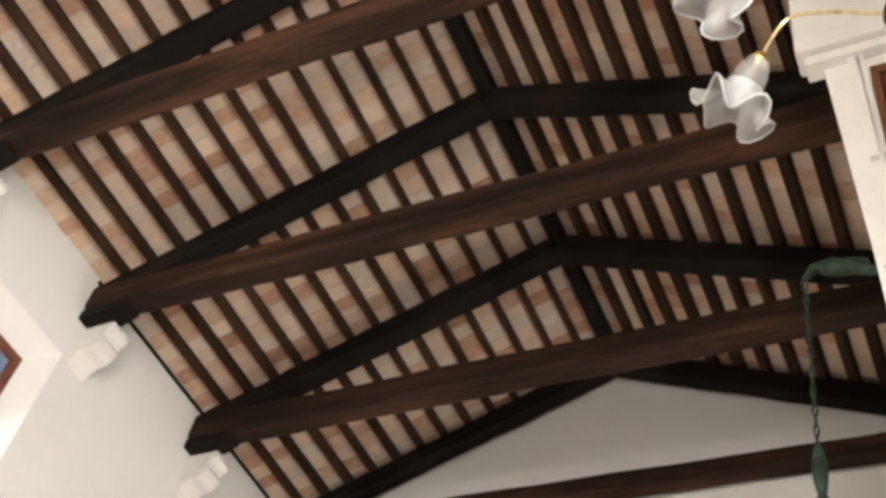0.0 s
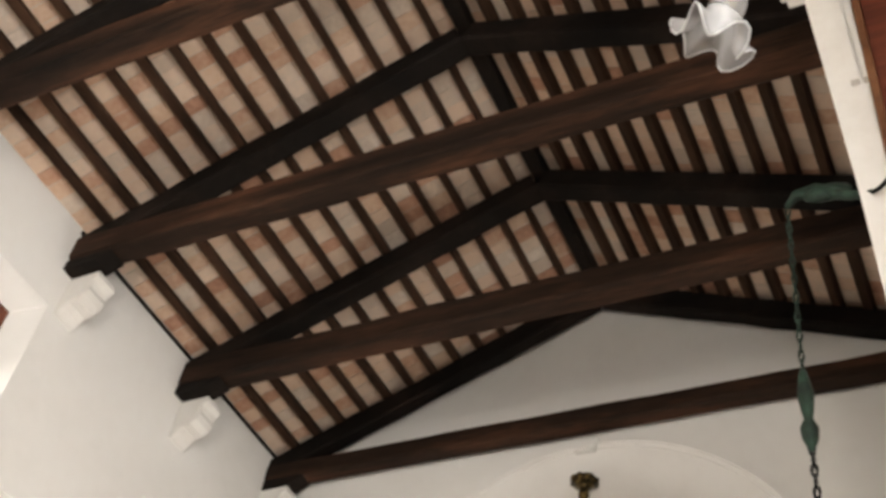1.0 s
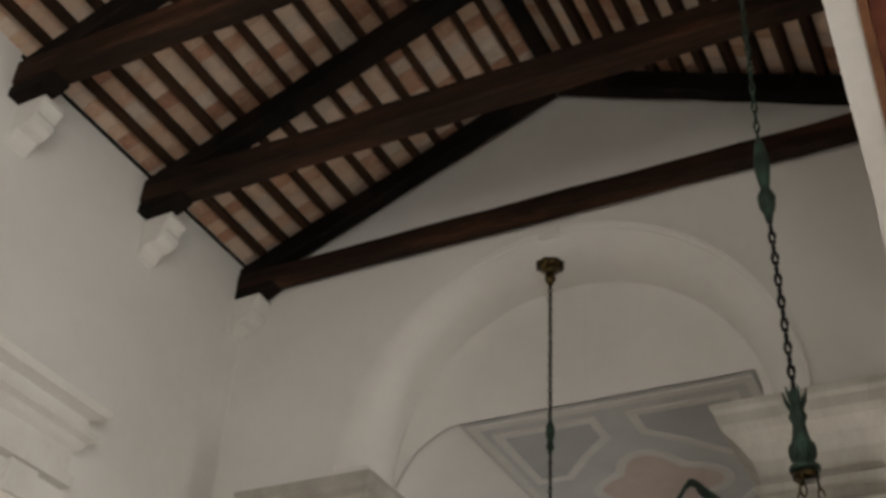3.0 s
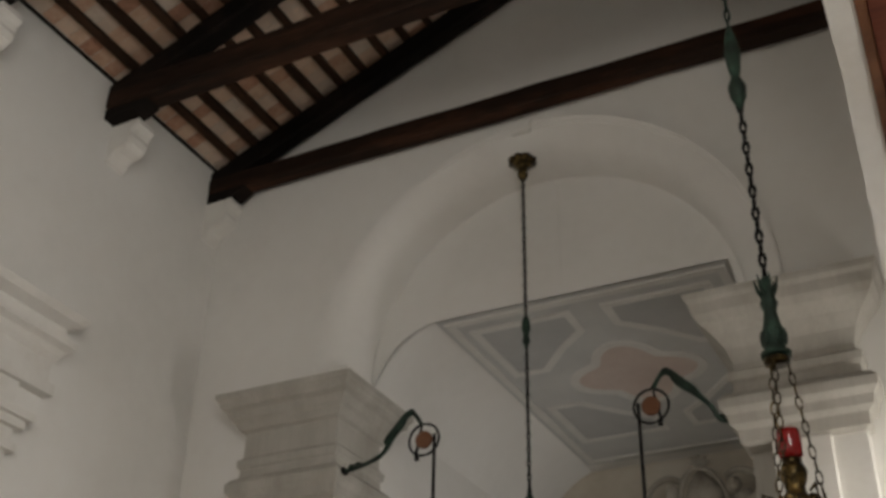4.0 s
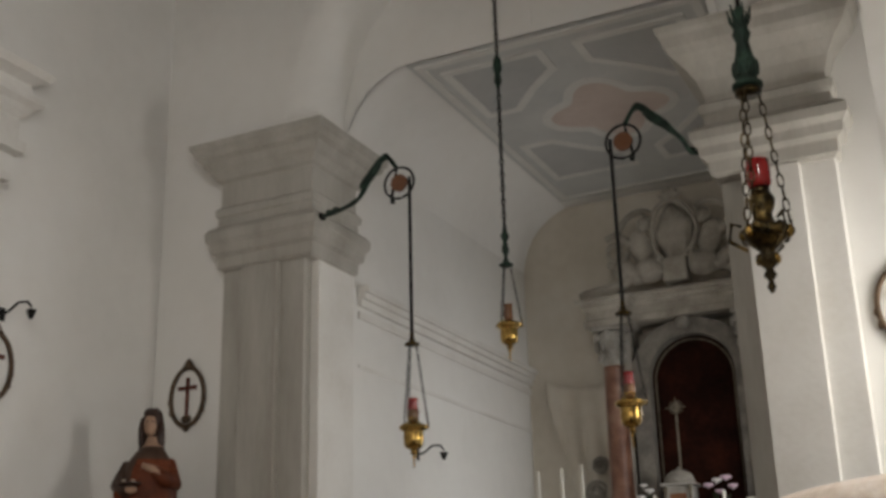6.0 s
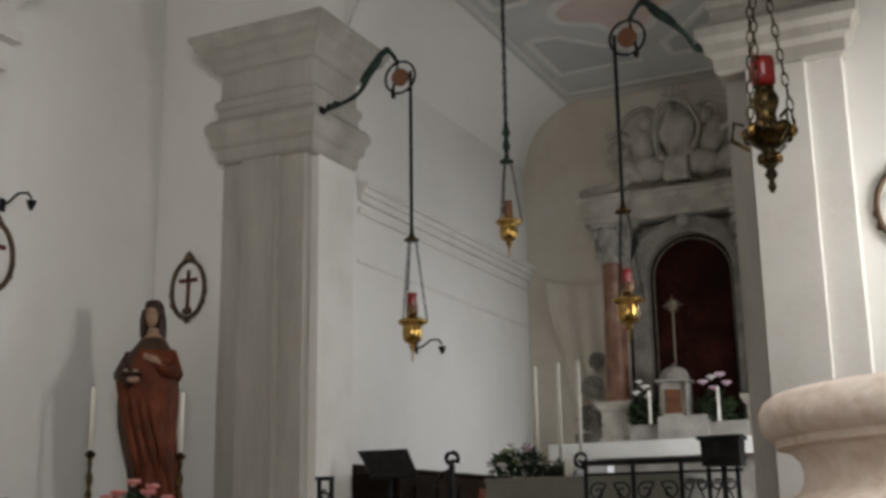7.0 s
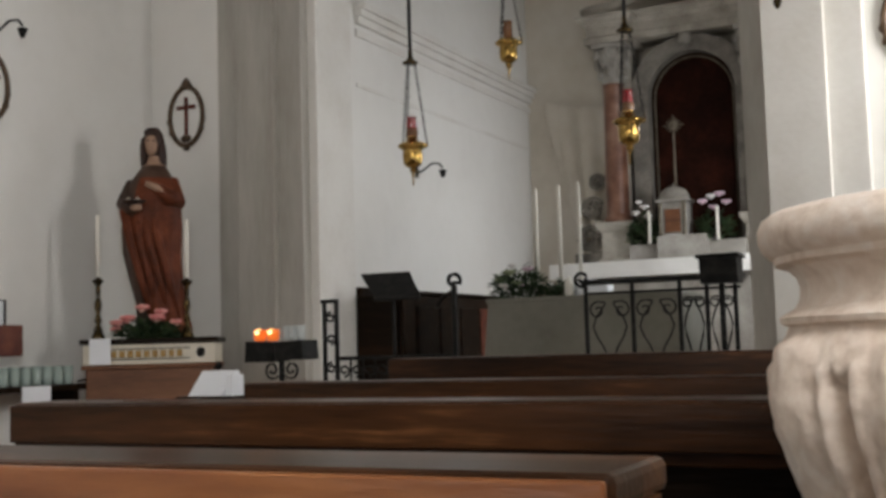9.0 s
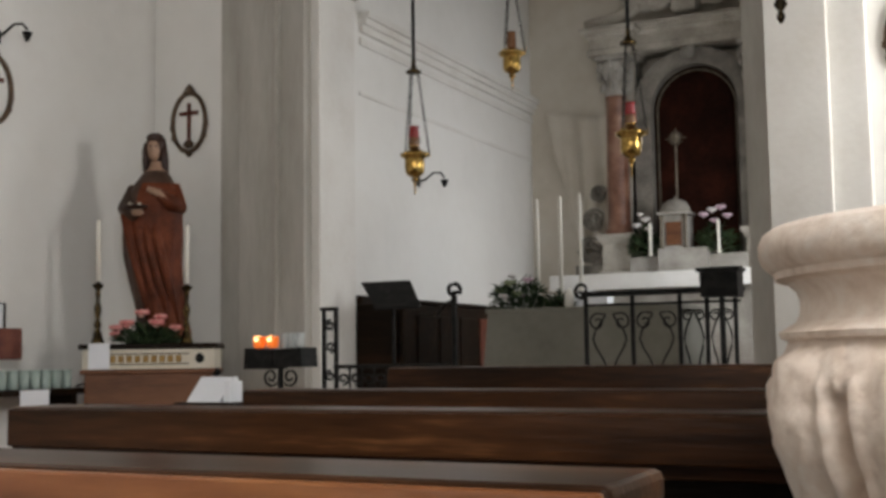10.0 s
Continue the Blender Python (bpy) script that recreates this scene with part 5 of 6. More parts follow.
# ---- communion rail ----
def rail_panel(x0, x1, z0, z1, y, parent):
    """Two back-to-back scrolls between two uprights."""
    xm, w = (x0 + x1) / 2, (x1 - x0) / 2
    for s in (-1, 1):
        rr = min(0.055, w * 0.42)
        top = [(xm + s * (w - rr - 0.012) + u, z1 - rr - 0.05 + v) for u, v in spiral(0, 0, 0.012, rr, math.pi * (0.2 if s > 0 else 0.8), 1.3 * s, 18)]
        low = [(xm + s * 0.02, z0 + 0.45 * (z1 - z0)), (xm + s * w * 0.55, z0 + 0.24 * (z1 - z0)), (xm + s * w * 0.62, z0 + 0.10 * (z1 - z0)), (xm + s * w * 0.2, z0 + 0.05 * (z1 - z0))]
        pts = top + [(xm + s * w * 0.72, z0 + 0.70 * (z1 - z0))] + low
        part("scroll", tube(bmesh.new(), eased([(u, y, v) for u, v in pts], 3), 0.0058, 6), IRON, parent, smooth=True)
    bm = blob(bmesh.new(), (xm, y, z0 + 0.30 * (z1 - z0)), (0.018, 0.012, 0.10), 8)
    part("leaf", bm, IRON, parent, smooth=True)


rail = thing("communion_rail", "black wrought-iron communion rail with scrolls", "rail", at=(0, 6.30, CH_FLOOR))
Z1 = 1.42 - CH_FLOOR
part("top_rail", boxed(-2.20, -1.28, -0.025, 0.025, Z1 - 0.02, Z1 + 0.01, 0.006), IRON, rail)
part("mid_rail", boxed(-2.18, -1.30, -0.01, 0.01, Z1 - 0.075, Z1 - 0.06, 0.003), IRON, rail)
part("low_rail", boxed(-2.18, -1.30, -0.012, 0.012, 0.08, 0.10, 0.003), IRON, rail)
posts = (-2.18, -1.905, -1.635, -1.485, -1.33)
for x in posts:
    part("post", boxed(x - 0.011, x + 0.011, -0.011, 0.011, 0, Z1 - 0.02, 0.003), IRON, rail)
for a, b in zip(posts, posts[1:]):
    rail_panel(a, b, 0.35, Z1 - 0.06, 0.0, rail)
part("end_scroll", tube(bmesh.new(), [(u, 0, v) for u, v in spiral(-2.20, Z1 + 0.02, 0.05, 0.012, -1.2, -1.3, 16)], 0.010, 6), IRON, rail, smooth=True)

rail2 = thing("communion_rail", "low black wrought-iron rail with scrolled gate post", "rail", at=(0, 6.30, CH_FLOOR))
part("top_rail", boxed(-3.86, -3.04, -0.02, 0.02, 0.665, 0.69, 0.005), IRON, rail2)
for x in (-3.94, -3.85, -3.44):
    part("post", boxed(x - 0.012, x + 0.012, -0.012, 0.012, 0, (1.03 if x < -3.8 else 0.69), 0.003), IRON, rail2)
part("post", boxed(-3.03, -3.0, -0.015, 0.015, 0, 1.10, 0.004), IRON, rail2)
part("gate_top", boxed(-3.96, -3.84, -0.02, 0.02, 1.03, 1.055, 0.004), IRON, rail2)
for z in (0.40, 0.72):
    for s in (-1, 1):
        part("scroll", tube(bmesh.new(), [(-3.895 + u, 0, z + 0.15 + s * 0.07 + v) for u, v in spiral(0, 0, 0.035, 0.01, s * 1.5, 1.3, 14)], 0.008, 6), IRON, rail2, smooth=True)
for k in range(9):
    x = -3.80 + 0.088 * k
    part("scroll", tube(bmesh.new(), [(x + u, 0, 0.60 + v) for u, v in spiral(0, 0, 0.04, 0.010, -1.57, 1.25, 14)], 0.008, 6), IRON, rail2, smooth=True)
    part("bar", boxed(x - 0.045, x - 0.035, -0.006, 0.006, 0.1, 0.665), IRON, rail2)
hook = [(-3.015, 0, 1.08), (-3.015, 0, 1.12)] + [(-3.03 + u, 0, 1.13 + v) for u, v in spiral(0.01, 0.0, 0.05, 0.018, -0.3, 0.95, 14)]
part("crook", tube(bmesh.new(), hook, 0.013, 8), IRON, rail2, smooth=True)
part("handrail", tube(bmesh.new(), [(-3.015, 0, 1.07), (-3.10, 0.05, 1.05), (-3.18, 0.12, 1.0), (-3.23, 0.2, 0.98)], 0.013, 8), IRON, rail2, smooth=True)
bx = thing("reading_desk", "small dark reading desk on an iron stem", "lectern", at=(-1.38, 6.20, CH_FLOOR))
bm = prism(bmesh.new(), [(-0.06, 1.03), (0.08, 1.03), (0.08, 1.20), (-0.08, 1.17)], "x", -0.10, 0.10)
part("desk", bm, IRON, bx)
part("ledge", boxed(-0.115, 0.115, -0.10, 0.09, 1.165, 1.185, 0.004), IRON, bx)
part("stem", tube(bmesh.new(), [(0, 0, 0), (0, 0, 1.04)], 0.016, 8), IRON, bx)
part("foot", lathe(bmesh.new(), [(0.10, 0), (0.10, 0.015), (0.03, 0.03)], 14), IRON, bx)

# ---- chancel furniture ----
bench = thing("choir_bench", "dark stained wooden choir bench along the wall", "bench")
part("back", boxed(CH_L, CH_L + 0.06, 7.55, 9.75, CH_FLOOR, 1.54, 0.008), DARKWOOD, bench)
part("front", boxed(CH_L + 0.40, CH_L + 0.44, 7.50, 9.55, CH_FLOOR, 1.47, 0.008), DARKWOOD, bench)
part("desk_top", boxed(CH_L + 0.22, CH_L + 0.47, 7.46, 9.58, 1.47, 1.495, 0.006), DARKWOOD, bench)
part("seat", boxed(CH_L + 0.06, CH_L + 0.36, 7.64, 9.55, 0.76, 0.79, 0.006), DARKWOOD, bench)
part("end_panel", boxed(CH_L + 0.06, CH_L + 0.40, 7.47, 7.50, CH_FLOOR, 1.47, 0.006), DARKWOOD, bench)
part("end_panel", boxed(CH_L + 0.06, CH_L + 0.40, 9.55, 9.59, CH_FLOOR, 1.47, 0.006), DARKWOOD, bench)
for k in range(5):
    y = 7.72 + 0.38 * k
    part("panel", boxed(CH_L + 0.44, CH_L + 0.452, y, y + 0.30, 0.55, 1.38, 0.005), DARKWOOD if k < 3 else REDWOOD, bench)
ms = thing("music_stand", "black music stand with a sloping desk", "music stand", at=(-3.86, 7.08, CH_FLOOR))
bm = bmesh.new()
q = [(-0.33, 0.12, 1.27), (0.07, 0.12, 1.27), (0.26, -0.08, 1.075), (-0.10, -0.08, 1.075)]
vs = [bm.verts.new((x, y + o, z - o)) for o in (0, 0.012) for x, y, z in q]
for f in ((0, 1, 2, 3), (7, 6, 5, 4), (0, 4, 5, 1), (1, 5, 6, 2), (2, 6, 7, 3), (3, 7, 4, 0)):
    bm.faces.new([vs[i] for i in f])
bmesh.ops.recalc_face_normals(bm, faces=bm.faces)
part("desk", bm, IRON, ms)
part("lip", boxed(-0.10, 0.26, -0.12, -0.08, 1.06, 1.08, 0.004), IRON, ms)
part("pole", tube(bmesh.new(), [(0, 0, 0.03), (0, 0, 1.10)], 0.014, 8), IRON, ms)
for k in range(3):
    a = 2 * math.pi * k / 3
    part("leg", tube(bmesh.new(), [(0, 0, 0.28), (0.22 * math.cos(a), 0.22 * math.sin(a), 0.012)], 0.010, 6), IRON, ms)

GREYCLOTH = material("grey_altar_stone", [(0.15, 0.145, 0.12), (0.19, 0.185, 0.155), (0.22, 0.215, 0.185)], 2, 0.8, bump=0.15)
at_ = thing("altar_table", "grey-green stone altar table with a tapering base", "altar")
bm = prism(bmesh.new(), [(-3.55, 0.50), (-1.98, 0.50), (-2.03, 1.38), (-3.46, 1.38)], "y", 7.8, 8.45)
part("base", bm, GREYCLOTH, at_)
part("slab", boxed(-3.475, -2.015, 7.79, 8.47, 1.38, 1.412, 0.005), GREYCLOTH, at_)
structure("predella", boxed(-3.75, -1.7, 7.62, 8.8, CH_FLOOR, 0.50, 0.008), STUCCO, "white step under the altar table", "step")
for x, h in ((-3.245, 0.86), (-3.055, 0.87), (-2.895, 0.88)):
    c = thing("altar_candle", "tall thin white candle on a low holder", "candle", "altar candles", at=(x, 8.28, 1.412))
    part("holder", lathe(bmesh.new(), [(0.05, 0), (0.05, 0.012), (0.025, 0.03), (0.028, 0.06), (0.02, 0.07)], 16), OLDBRASS, c, smooth=True)
    part("wax_stick", lathe(bmesh.new(), [(0.015, 0.06), (0.015, h - 0.01), (0.01, h)], 12), WAX, c, smooth=True)
flower_bunch("flowers", (-3.34, 8.12, 1.412), (0.19, 0.11, 0.27), 460, [(-0.12, -0.07, 0.15, 0.05, PALEGREEN), (-0.03, -0.10, 0.20, 0.05, PALEGREEN), (0.10, -0.06, 0.22, 0.045, LILAC), (-0.07, -0.10, 0.10, 0.05, WHITEFLOWER), (0.03, -0.10, 0.12, 0.05, PALEGREEN), (-0.02, -0.08, 0.25, 0.035, WHITEFLOWER), (0.07, -0.05, 0.10, 0.03, LILAC), (-0.05, -0.08, 0.06, 0.03, WHITEFLOWER)], "green arrangement with small pale flowers on the altar", 5)
flower_bunch("flowers", (-2.98, 8.12, 1.412), (0.14, 0.08, 0.12), 220, [(-0.08, -0.06, 0.10, 0.03, WHITEFLOWER)], "low dark green foliage on the altar table", 6)
bk = thing("missal", "open white book on the altar table", "book", at=(-2.76, 8.10, 1.412))
for s in (-1, 1):
    bm = prism(bmesh.new(), [(0, 0.0), (s * 0.14, 0.0), (s * 0.14, 0.10), (0, 0.13)], "y", -0.05, 0.10)
    part("page_block", bm, PAPER, bk)
tagged(part("lamp_glass", lathe(bmesh.new(), [(0.025, 0), (0.035, 0.02), (0.035, 0.10), (0.012, 0.14), (0.004, 0.15)], 14, (-2.90, 8.02, 1.412)), WAX, smooth=True), "small white altar lamp on the table", "lamp")

# ---- high altar and its retable ----
MARBLE_R = material("red_marble", [(0.10, 0.042, 0.026), (0.20, 0.095, 0.062), (0.30, 0.18, 0.125)], 6, 0.35, bump=0.05)
MARBLE_W = material("white_marble", [(0.22, 0.205, 0.18), (0.33, 0.31, 0.28), (0.43, 0.41, 0.38)], 5, 0.45, bump=0.08)
CANVAS = material("dark_red_hanging", [(0.005, 0.0025, 0.0015), (0.020, 0.006, 0.0035), (0.040, 0.011, 0.006)], 3, 0.9, spec=0.08, bump=0.15, bump_scale=8)
STONE_G = material("grey_stone", [(0.12, 0.11, 0.095), (0.22, 0.20, 0.175), (0.32, 0.30, 0.26)], 5, 0.8, bump=0.3)
SILVER = material("silver_gilt", [(0.08, 0.065, 0.045), (0.20, 0.17, 0.13)], 18, 0.45, 0.5, bump=0.2)
AX = -2.64
structure("altar_step", boxed(-4.1, -1.42, 9.55, CH_BACK, CH_FLOOR, 0.62, 0.01), STONE, "stone steps before the high altar", "step")
ha = thing("high_altar", "white marble high altar with a cloth and gradine", "altar")
part("base", boxed(-3.75, -1.62, 10.25, 10.85, 0.62, 1.70, 0.01), MARBLE_W, ha)
part("mensa", boxed(-3.86, -1.52, 10.18, 10.86, 1.70, 1.80, 0.012), MARBLE_W, ha)
part("gradine", boxed(-3.22, -2.12, 10.60, 10.90, 1.80, 1.98, 0.008), MARBLE_W, ha)
part("tabernacle_base", boxed(-2.92, -2.46, 10.50, 10.90, 1.80, 2.04, 0.008), MARBLE_W, ha)
part("cloth", boxed(-3.87, -1.51, 10.165, 10.80, 1.80, 1.806, 0.002), CLOTH_W, ha, "white altar cloth")
part("cloth_drop", boxed(-3.87, -1.51, 10.165, 10.172, 1.66, 1.80, 0.002), CLOTH_W, ha, "white altar cloth")
tab = thing("tabernacle", "small domed tabernacle with a brown door", "tabernacle", at=(-2.775, 10.62, 2.04))
part("body", boxed(-0.13, 0.13, -0.06, 0.16, 0, 0.32, 0.008), MARBLE_W, tab)
part("door", boxed(-0.075, 0.075, -0.072, -0.058, 0.03, 0.25, 0.006), LIGHTWOOD, tab)
for x in (-0.115, 0.115):
    part("column", lathe(bmesh.new(), [(0.022, 0), (0.016, 0.03), (0.015, 0.27), (0.024, 0.31)], 12, (x, -0.075, 0)), SILVER, tab, smooth=True)
part("cornice", boxed(-0.155, 0.155, -0.10, 0.18, 0.32, 0.345, 0.005), MARBLE_W, tab)
part("dome", lathe(bmesh.new(), [(0.145, 0.345), (0.14, 0.38), (0.115, 0.43), (0.07, 0.46), (0.02, 0.475), (0.012, 0.50)], 20, (0, 0.03, 0)), STONE_G, tab, smooth=True)
mono = thing("standing_cross", "pale gilt standing cross with rays", "cross", at=(-2.735, 10.58, 2.50))
part("staff", tube(bmesh.new(), [(0, 0, 0), (0, 0, 0.50)], 0.010, 8), SILVER, mono)
bm = bmesh.new()
for k in range(12):
    a = 2 * math.pi * k / 12
    tube(bm, [(0, 0, 0.58), (0.075 * math.cos(a) * (1 if k % 3 else 1.35), 0, 0.58 + 0.075 * math.sin(a) * (1 if k % 3 else 1.35))], [0.014, 0.004], 5)
part("rays", bm, SILVER, mono)
flower_bunch("flowers", (-3.08, 10.66, 1.98), (0.13, 0.09, 0.32), 300, [(-0.06, -0.06, 0.30, 0.05, WHITEFLOWER), (0.03, -0.07, 0.35, 0.05, WHITEFLOWER), (0.06, -0.06, 0.26, 0.045, WHITEFLOWER), (-0.02, -0.08, 0.40, 0.04, WHITEFLOWER)], "white flowers with dark leaves beside the tabernacle", 8)
flower_bunch("flowers", (-2.40, 10.66, 1.98), (0.16, 0.09, 0.32), 300, [(-0.10, -0.06, 0.36, 0.05, LILAC), (-0.02, -0.07, 0.40, 0.05, WHITEFLOWER), (0.06, -0.06, 0.42, 0.055, LILAC), (0.12, -0.06, 0.34, 0.05, LILAC), (0.0, -0.08, 0.30, 0.045, LILAC)], "lilac flowers with dark leaves beside the tabernacle", 9)
for x in (-3.0, -2.36):
    tagged(part("altar_candle", lathe(bmesh.new(), [(0.022, 1.98), (0.02, 2.0), (0.016, 2.02), (0.016, 2.28), (0.01, 2.29)], 12, (x, 10.56, 0)), WAX, smooth=True), "short yellowish candle on the gradine", "candle", "short candles")

ret = thing("retable", "grey stone and stucco retable with red marble columns", "retable")
Y0 = 10.92
part("predella_block", boxed(-3.70, -1.66, Y0, CH_BACK, 0.62, 1.98, 0.01), STONE_G, ret)
# arch surround with the dark hanging
bm = bmesh.new()
R = 0.425
n = 28
zc = 3.44
out = [(AX - 0.62, 1.98), (AX - 0.62, zc + 0.05)] + [(AX - 0.60 * math.cos(math.pi * i / n), zc + 0.02 + 0.56 * math.sin(math.pi * i / n)) for i in range(n + 1)] + [(AX + 0.62, zc + 0.05), (AX + 0.62, 1.98)]
inn = [(AX - R, 1.98), (AX - R, zc)] + [(AX - R * math.cos(math.pi * i / n), zc + R * math.sin(math.pi * i / n)) for i in range(n + 1)] + [(AX + R, zc), (AX + R, 1.98)]
vo = [[bm.verts.new((x, y, z)) for x, z in out] for y in (Y0, Y0 + 0.2)]
vi = [[bm.verts.new((x, y, z)) for x, z in inn] for y in (Y0, Y0 + 0.2)]
for i in range(len(out) - 1):
    bm.faces.new((vo[0][i], vo[0][i + 1], vi[0][i + 1], vi[0][i]))
    bm.faces.new((vi[0][i], vi[0][i + 1], vi[1][i + 1], vi[1][i]))
    bm.faces.new((vo[0][i + 1], vo[0][i], vo[1][i], vo[1][i + 1]))
bmesh.ops.recalc_face_normals(bm, faces=bm.faces)
part("arch_surround", bm, STONE_G, ret)
part("hanging", prism(bmesh.new(), inn, "y", Y0 + 0.14, Y0 + 0.18), CANVAS, ret, "dark red hanging")
line = [(AX - 0.385, Y0 + 0.12, 2.0), (AX - 0.385, Y0 + 0.12, zc)] + [(AX - 0.385 * math.cos(math.pi * i / n), Y0 + 0.12, zc + 0.385 * math.sin(math.pi * i / n)) for i in range(1, n)] + [(AX + 0.385, Y0 + 0.12, zc), (AX + 0.385, Y0 + 0.12, 2.0)]
part("gilt_line", tube(bmesh.new(), line, 0.012, 6), SILVER, ret, smooth=True)
part("keystone", blob(bmesh.new(), (AX - 0.03, Y0 - 0.02, 3.98), (0.075, 0.06, 0.07), 12, 0.15), MARBLE_W, ret, smooth=True)
for x in (-3.37, -1.99):
    part("pedestal", moulded(bmesh.new(), x - 0.14, x + 0.14, Y0 - 0.24, Y0 - 0.02, [(0.03, 1.80), (0.03, 1.86), (0.0, 1.88), (0.0, 2.12), (0.02, 2.14), (0.045, 2.19), (0.05, 2.22)]), GREY_STUCCO, ret)
    col = part("column", lathe(bmesh.new(), [(0.135, 2.22), (0.14, 2.26), (0.115, 2.29), (0.12, 2.32), (0.112, 2.35), (0.108, 2.9), (0.098, 3.56), (0.11, 3.58)], 22, (x, Y0 - 0.12, 0)), MARBLE_R, ret, "red marble column", smooth=True)
    cap = part("capital", lathe(bmesh.new(), [(0.10, 3.58), (0.11, 3.62), (0.115, 3.70), (0.13, 3.80), (0.16, 3.90), (0.14, 3.93)], 20, (x, Y0 - 0.12, 0)), MARBLE_W, ret, "white carved capital", smooth=True)
    r = random.Random(int(x * 10))
    for tier, (rad, z) in enumerate(((0.135, 3.68), (0.15, 3.78), (0.17, 3.88))):
        for k in range(8):
            a = 2 * math.pi * (k + tier * 0.5) / 8
            part("leaf", blob(bmesh.new(), (x + rad * math.cos(a), Y0 - 0.12 + rad * math.sin(a), z), (0.026, 0.026, 0.05), 6, 0.3, k), MARBLE_W, cap)
    part("abacus", boxed(x - 0.16, x + 0.16, Y0 - 0.28, Y0 - 0.001, 3.931, 3.978, 0.006), MARBLE_W, cap)
    part("back_pilaster", boxed(x - 0.15, x + 0.15, Y0, CH_BACK, 1.98, 3.98, 0.008), GREY_STUCCO, ret)
# entablature, broken pediment and cartouche
ENT = [(0.02, 3.98), (0.02, 4.04), (0.0, 4.05), (0.0, 4.14), (0.04, 4.17), (0.045, 4.20), (0.08, 4.22), (0.085, 4.25)]
for x0, x1 in ((-3.58, -3.18), (-2.18, -1.78)):
    part("entablature", moulded(bmesh.new(), x0, x1, Y0 - 0.26, CH_BACK - 0.1, ENT), GREY_STUCCO, ret)
part("entablature", moulded(bmesh.new(), -3.17, -2.19, Y0 - 0.08, CH_BACK - 0.1, [(o * 0.9, z + 0.05) for o, z in ENT]), GREY_STUCCO, ret)
for s in (-1, 1):
    cxx = AX + s * 0.05
    pts = [(cxx + s * (0.95 - 0.9 * t), Y0 - 0.16, 4.27 + 0.20 * math.sin(1.7 * t) + 0.03 * math.cos(9 * t)) for t in [i / 12 for i in range(10)]]
    part("pediment_scroll", tube(bmesh.new(), pts, [0.075] * 3 + [0.07, 0.065, 0.06, 0.06, 0.055, 0.05, 0.04], 10), GREY_STUCCO, ret, smooth=True)
bm = bmesh.new()
r = random.Random(12)
blob(bm, (AX - 0.02, Y0 - 0.03, 4.88), (0.20, 0.15, 0.31), 18, 0.30, 1)
frame_line = [(AX - 0.02 + 0.225 * math.cos(t) * (1 + 0.08 * math.cos(3 * t)), Y0 - 0.12, 4.88 + 0.33 * math.sin(t)) for t in (2 * math.pi * i / 36 for i in range(36))]
tube(bm, frame_line, [0.020 + 0.012 * math.sin(3 * i) ** 2 for i in range(36)], 8, closed=True)
for k in range(5):  # crest
    a = math.pi * (0.1 + 0.2 * k)
    tube(bm, [(AX - 0.02, Y0 - 0.10, 5.20), (AX - 0.02 + 0.07 * math.cos(a), Y0 - 0.13, 5.24 + 0.05 * math.sin(a)), (AX - 0.02 + 0.12 * math.cos(a), Y0 - 0.10, 5.25 + 0.11 * math.sin(a))], [0.03, 0.034, 0.014], 8)
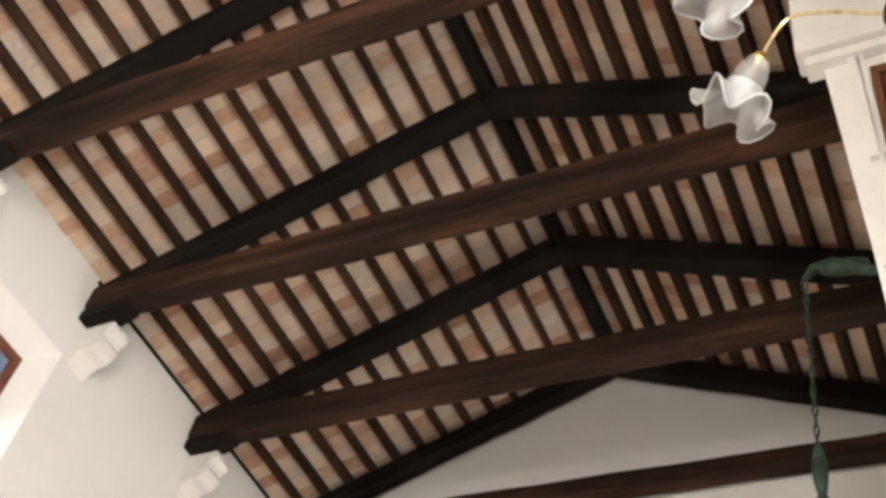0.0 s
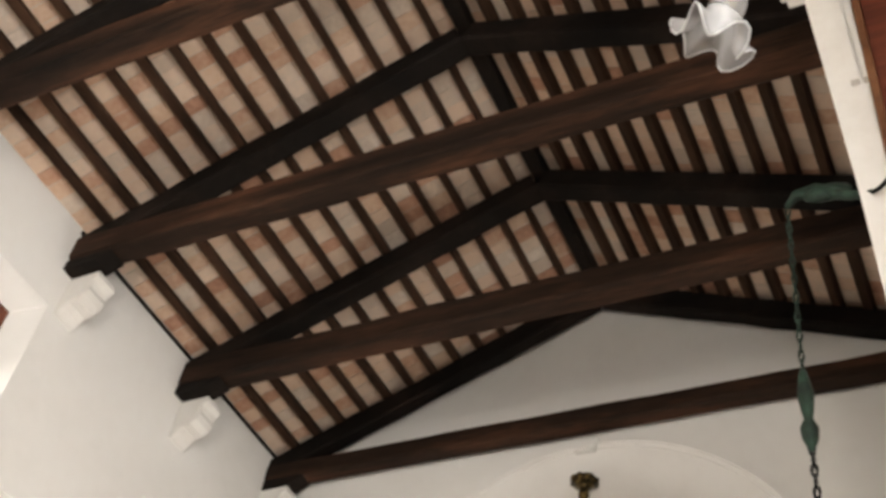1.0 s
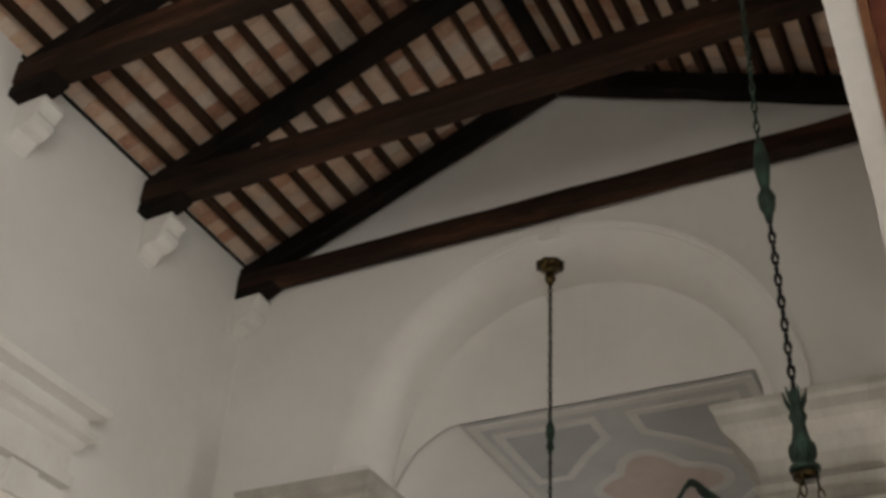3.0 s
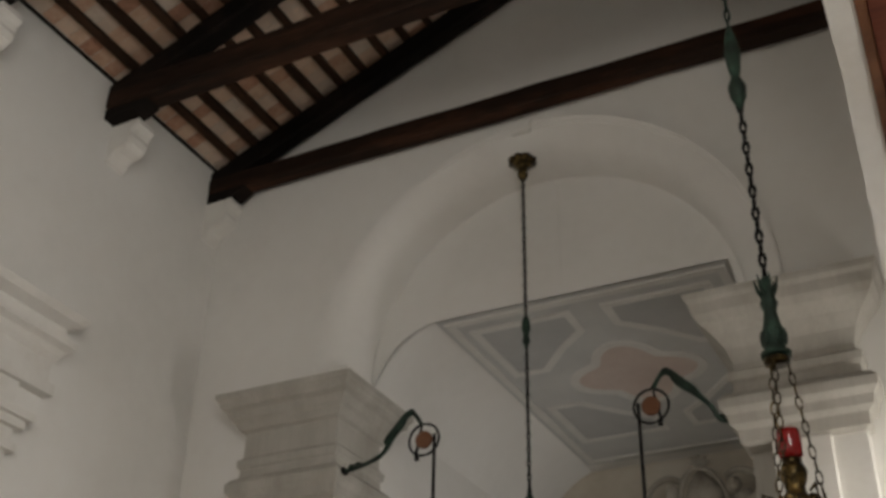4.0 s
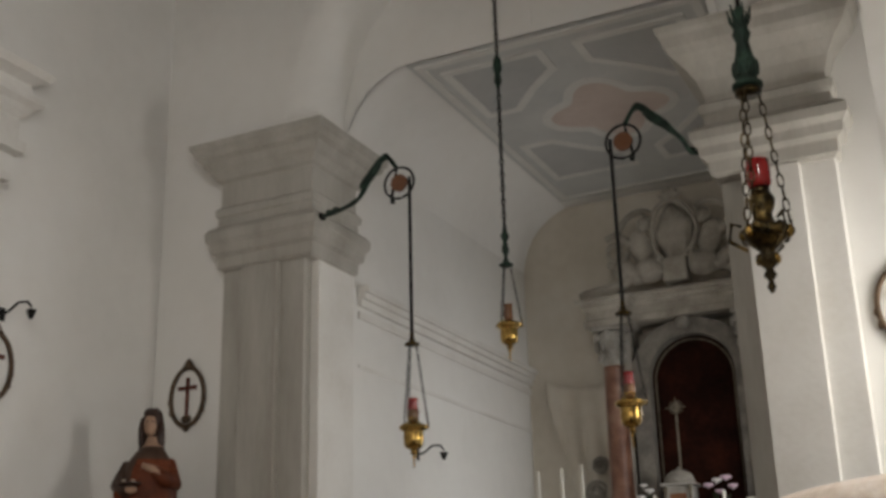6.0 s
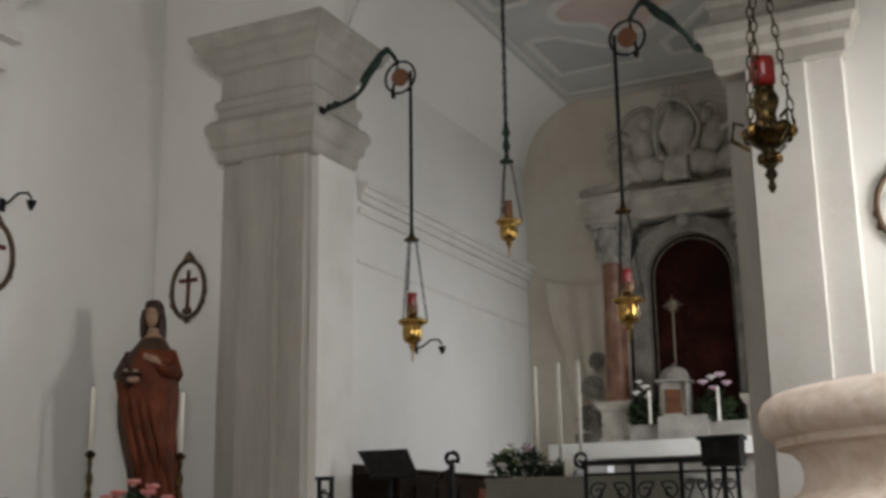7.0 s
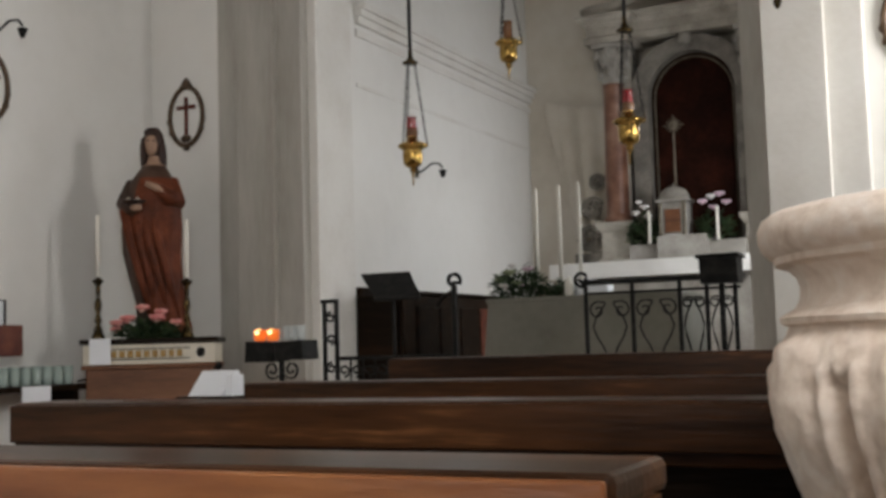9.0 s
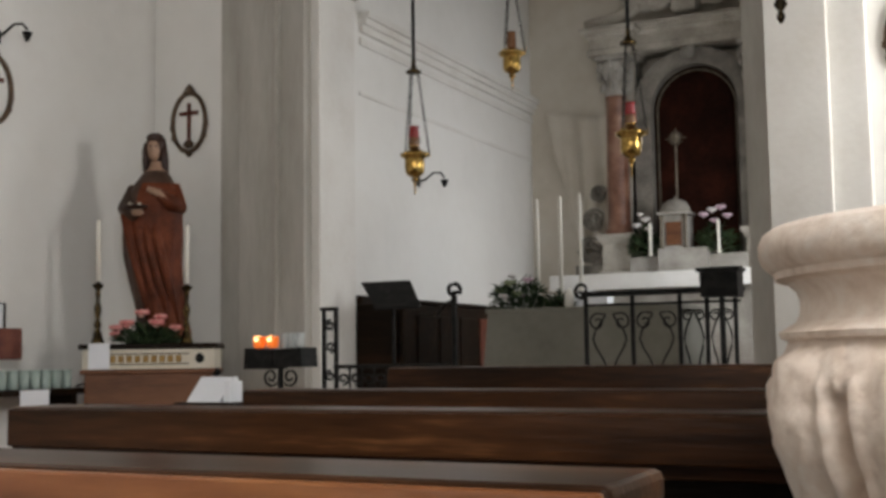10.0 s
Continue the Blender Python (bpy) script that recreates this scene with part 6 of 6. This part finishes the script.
for s in (-1, 1):
    lean = Euler((0, s * 0.35, 0)).to_matrix().to_4x4()
    flat = Euler((0, -s * 0.55, 0)).to_matrix().to_4x4()
    blob(bm, (AX + s * 0.36, Y0 - 0.12, 4.76), (0.12, 0.12, 0.20), 14, 0.15, 3, turn=lean)
    blob(bm, (AX + s * 0.31, Y0 - 0.14, 5.00), (0.070, 0.075, 0.085), 12, 0.15, 4)
    blob(bm, (AX + s * 0.27, Y0 - 0.17, 4.50), (0.15, 0.13, 0.12), 14, 0.2, 5)
    blob(bm, (AX + s * 0.50, Y0 - 0.14, 4.52), (0.19, 0.12, 0.10), 14, 0.2, 6, turn=flat)
    tube(bm, [(AX + s * 0.34, Y0 - 0.14, 4.88), (AX + s * 0.46, Y0 - 0.18, 4.80), (AX + s * 0.56, Y0 - 0.16, 4.88), (AX + s * 0.60, Y0 - 0.12, 4.97)], [0.05, 0.045, 0.04, 0.03], 8)
    outer = [(AX + s * (0.60 + u), Y0 - 0.10, 4.78 + v) for u, v in spiral(0.02, 0, 0.17, 0.03, 0.9, 1.6, 24)]
    tube(bm, outer, [0.040 - 0.0008 * i for i in range(25)], 8)
    tube(bm, eased([(AX + s * 0.62, Y0 - 0.08, 4.95), (AX + s * 0.50, Y0 - 0.10, 5.10), (AX + s * 0.34, Y0 - 0.10, 5.16), (AX + s * 0.22, Y0 - 0.10, 5.10)], 4), 0.035, 8)
    for k in range(7):  # festoon
        t = k / 6
        blob(bm, (AX + s * (0.16 + 0.50 * t), Y0 - 0.20, 4.60 - 0.16 * math.sin(math.pi * t) + 0.02 * (k % 2)), (0.045, 0.04, 0.045), 8, 0.4, k)
box(bm, AX - 0.14, AX + 0.10, Y0 - 0.20, Y0 - 0.02, 4.36, 4.60, 0.015)
part("cartouche", bm, GREY_STUCCO, ret, "heavy stucco cartouche with scrolls", smooth=True)
# pierced scroll beside the column
bm = bmesh.new()
for zc2, rr, xx in ((2.10, 0.13, -3.72), (2.40, 0.11, -3.68), (2.66, 0.08, -3.62)):
    for j in range(3):
        pts = [(xx + u, Y0 + 0.02, zc2 + v) for u, v in spiral(0, 0, rr - 0.035 * j, rr * 0.8 - 0.035 * j, 0.4 + j, 1.0, 16)]
        tube(bm, pts, 0.018, 6)
    for k in range(6):
        a = 2 * math.pi * k / 6
        blob(bm, (xx + rr * 0.55 * math.cos(a), Y0 + 0.02, zc2 + rr * 0.55 * math.sin(a)), (0.022, 0.03, 0.022), 6)
part("side_scroll", bm, STONE_G, ret, "pierced dark scroll", smooth=True)
part("side_pedestal", boxed(-3.86, -3.56, Y0 - 0.04, CH_BACK, 1.70, 1.95, 0.008), STONE_G, ret)
# stucco drapery on the back wall
bm = bmesh.new()
NU, NV = 30, 22
grid = []
for j in range(NV + 1):
    v = j / NV
    row = []
    for i in range(NU + 1):
        u = i / NU
        x = -4.25 + (0.66 - 0.34 * v ** 1.6) * u + 0.38 * v ** 1.3
        z = 3.62 - 0.10 * u - v * (1.55 - 0.25 * u) - 0.05 * math.sin(3 * u)
        y = CH_BACK - 0.015 - 0.10 * (0.5 + 0.5 * math.sin(20 * u + 7 * v * (1 - u))) * (0.15 + v) - 0.03 * math.sin(6 * v + 3 * u) ** 2
        row.append(bm.verts.new((x, y, z)))
    grid.append(row)
for p, q in zip(grid, grid[1:]):
    for i in range(NU):
        bm.faces.new((p[i], p[i + 1], q[i + 1], q[i]))
dr = part("stucco_drapery", bm, CHANCEL_BACK, None, smooth=True)
so = dr.modifiers.new("thickness", "SOLIDIFY")
so.thickness = 0.02
tagged(dr, "beige stucco drapery modelled on the chancel wall", "relief", kind="structure")
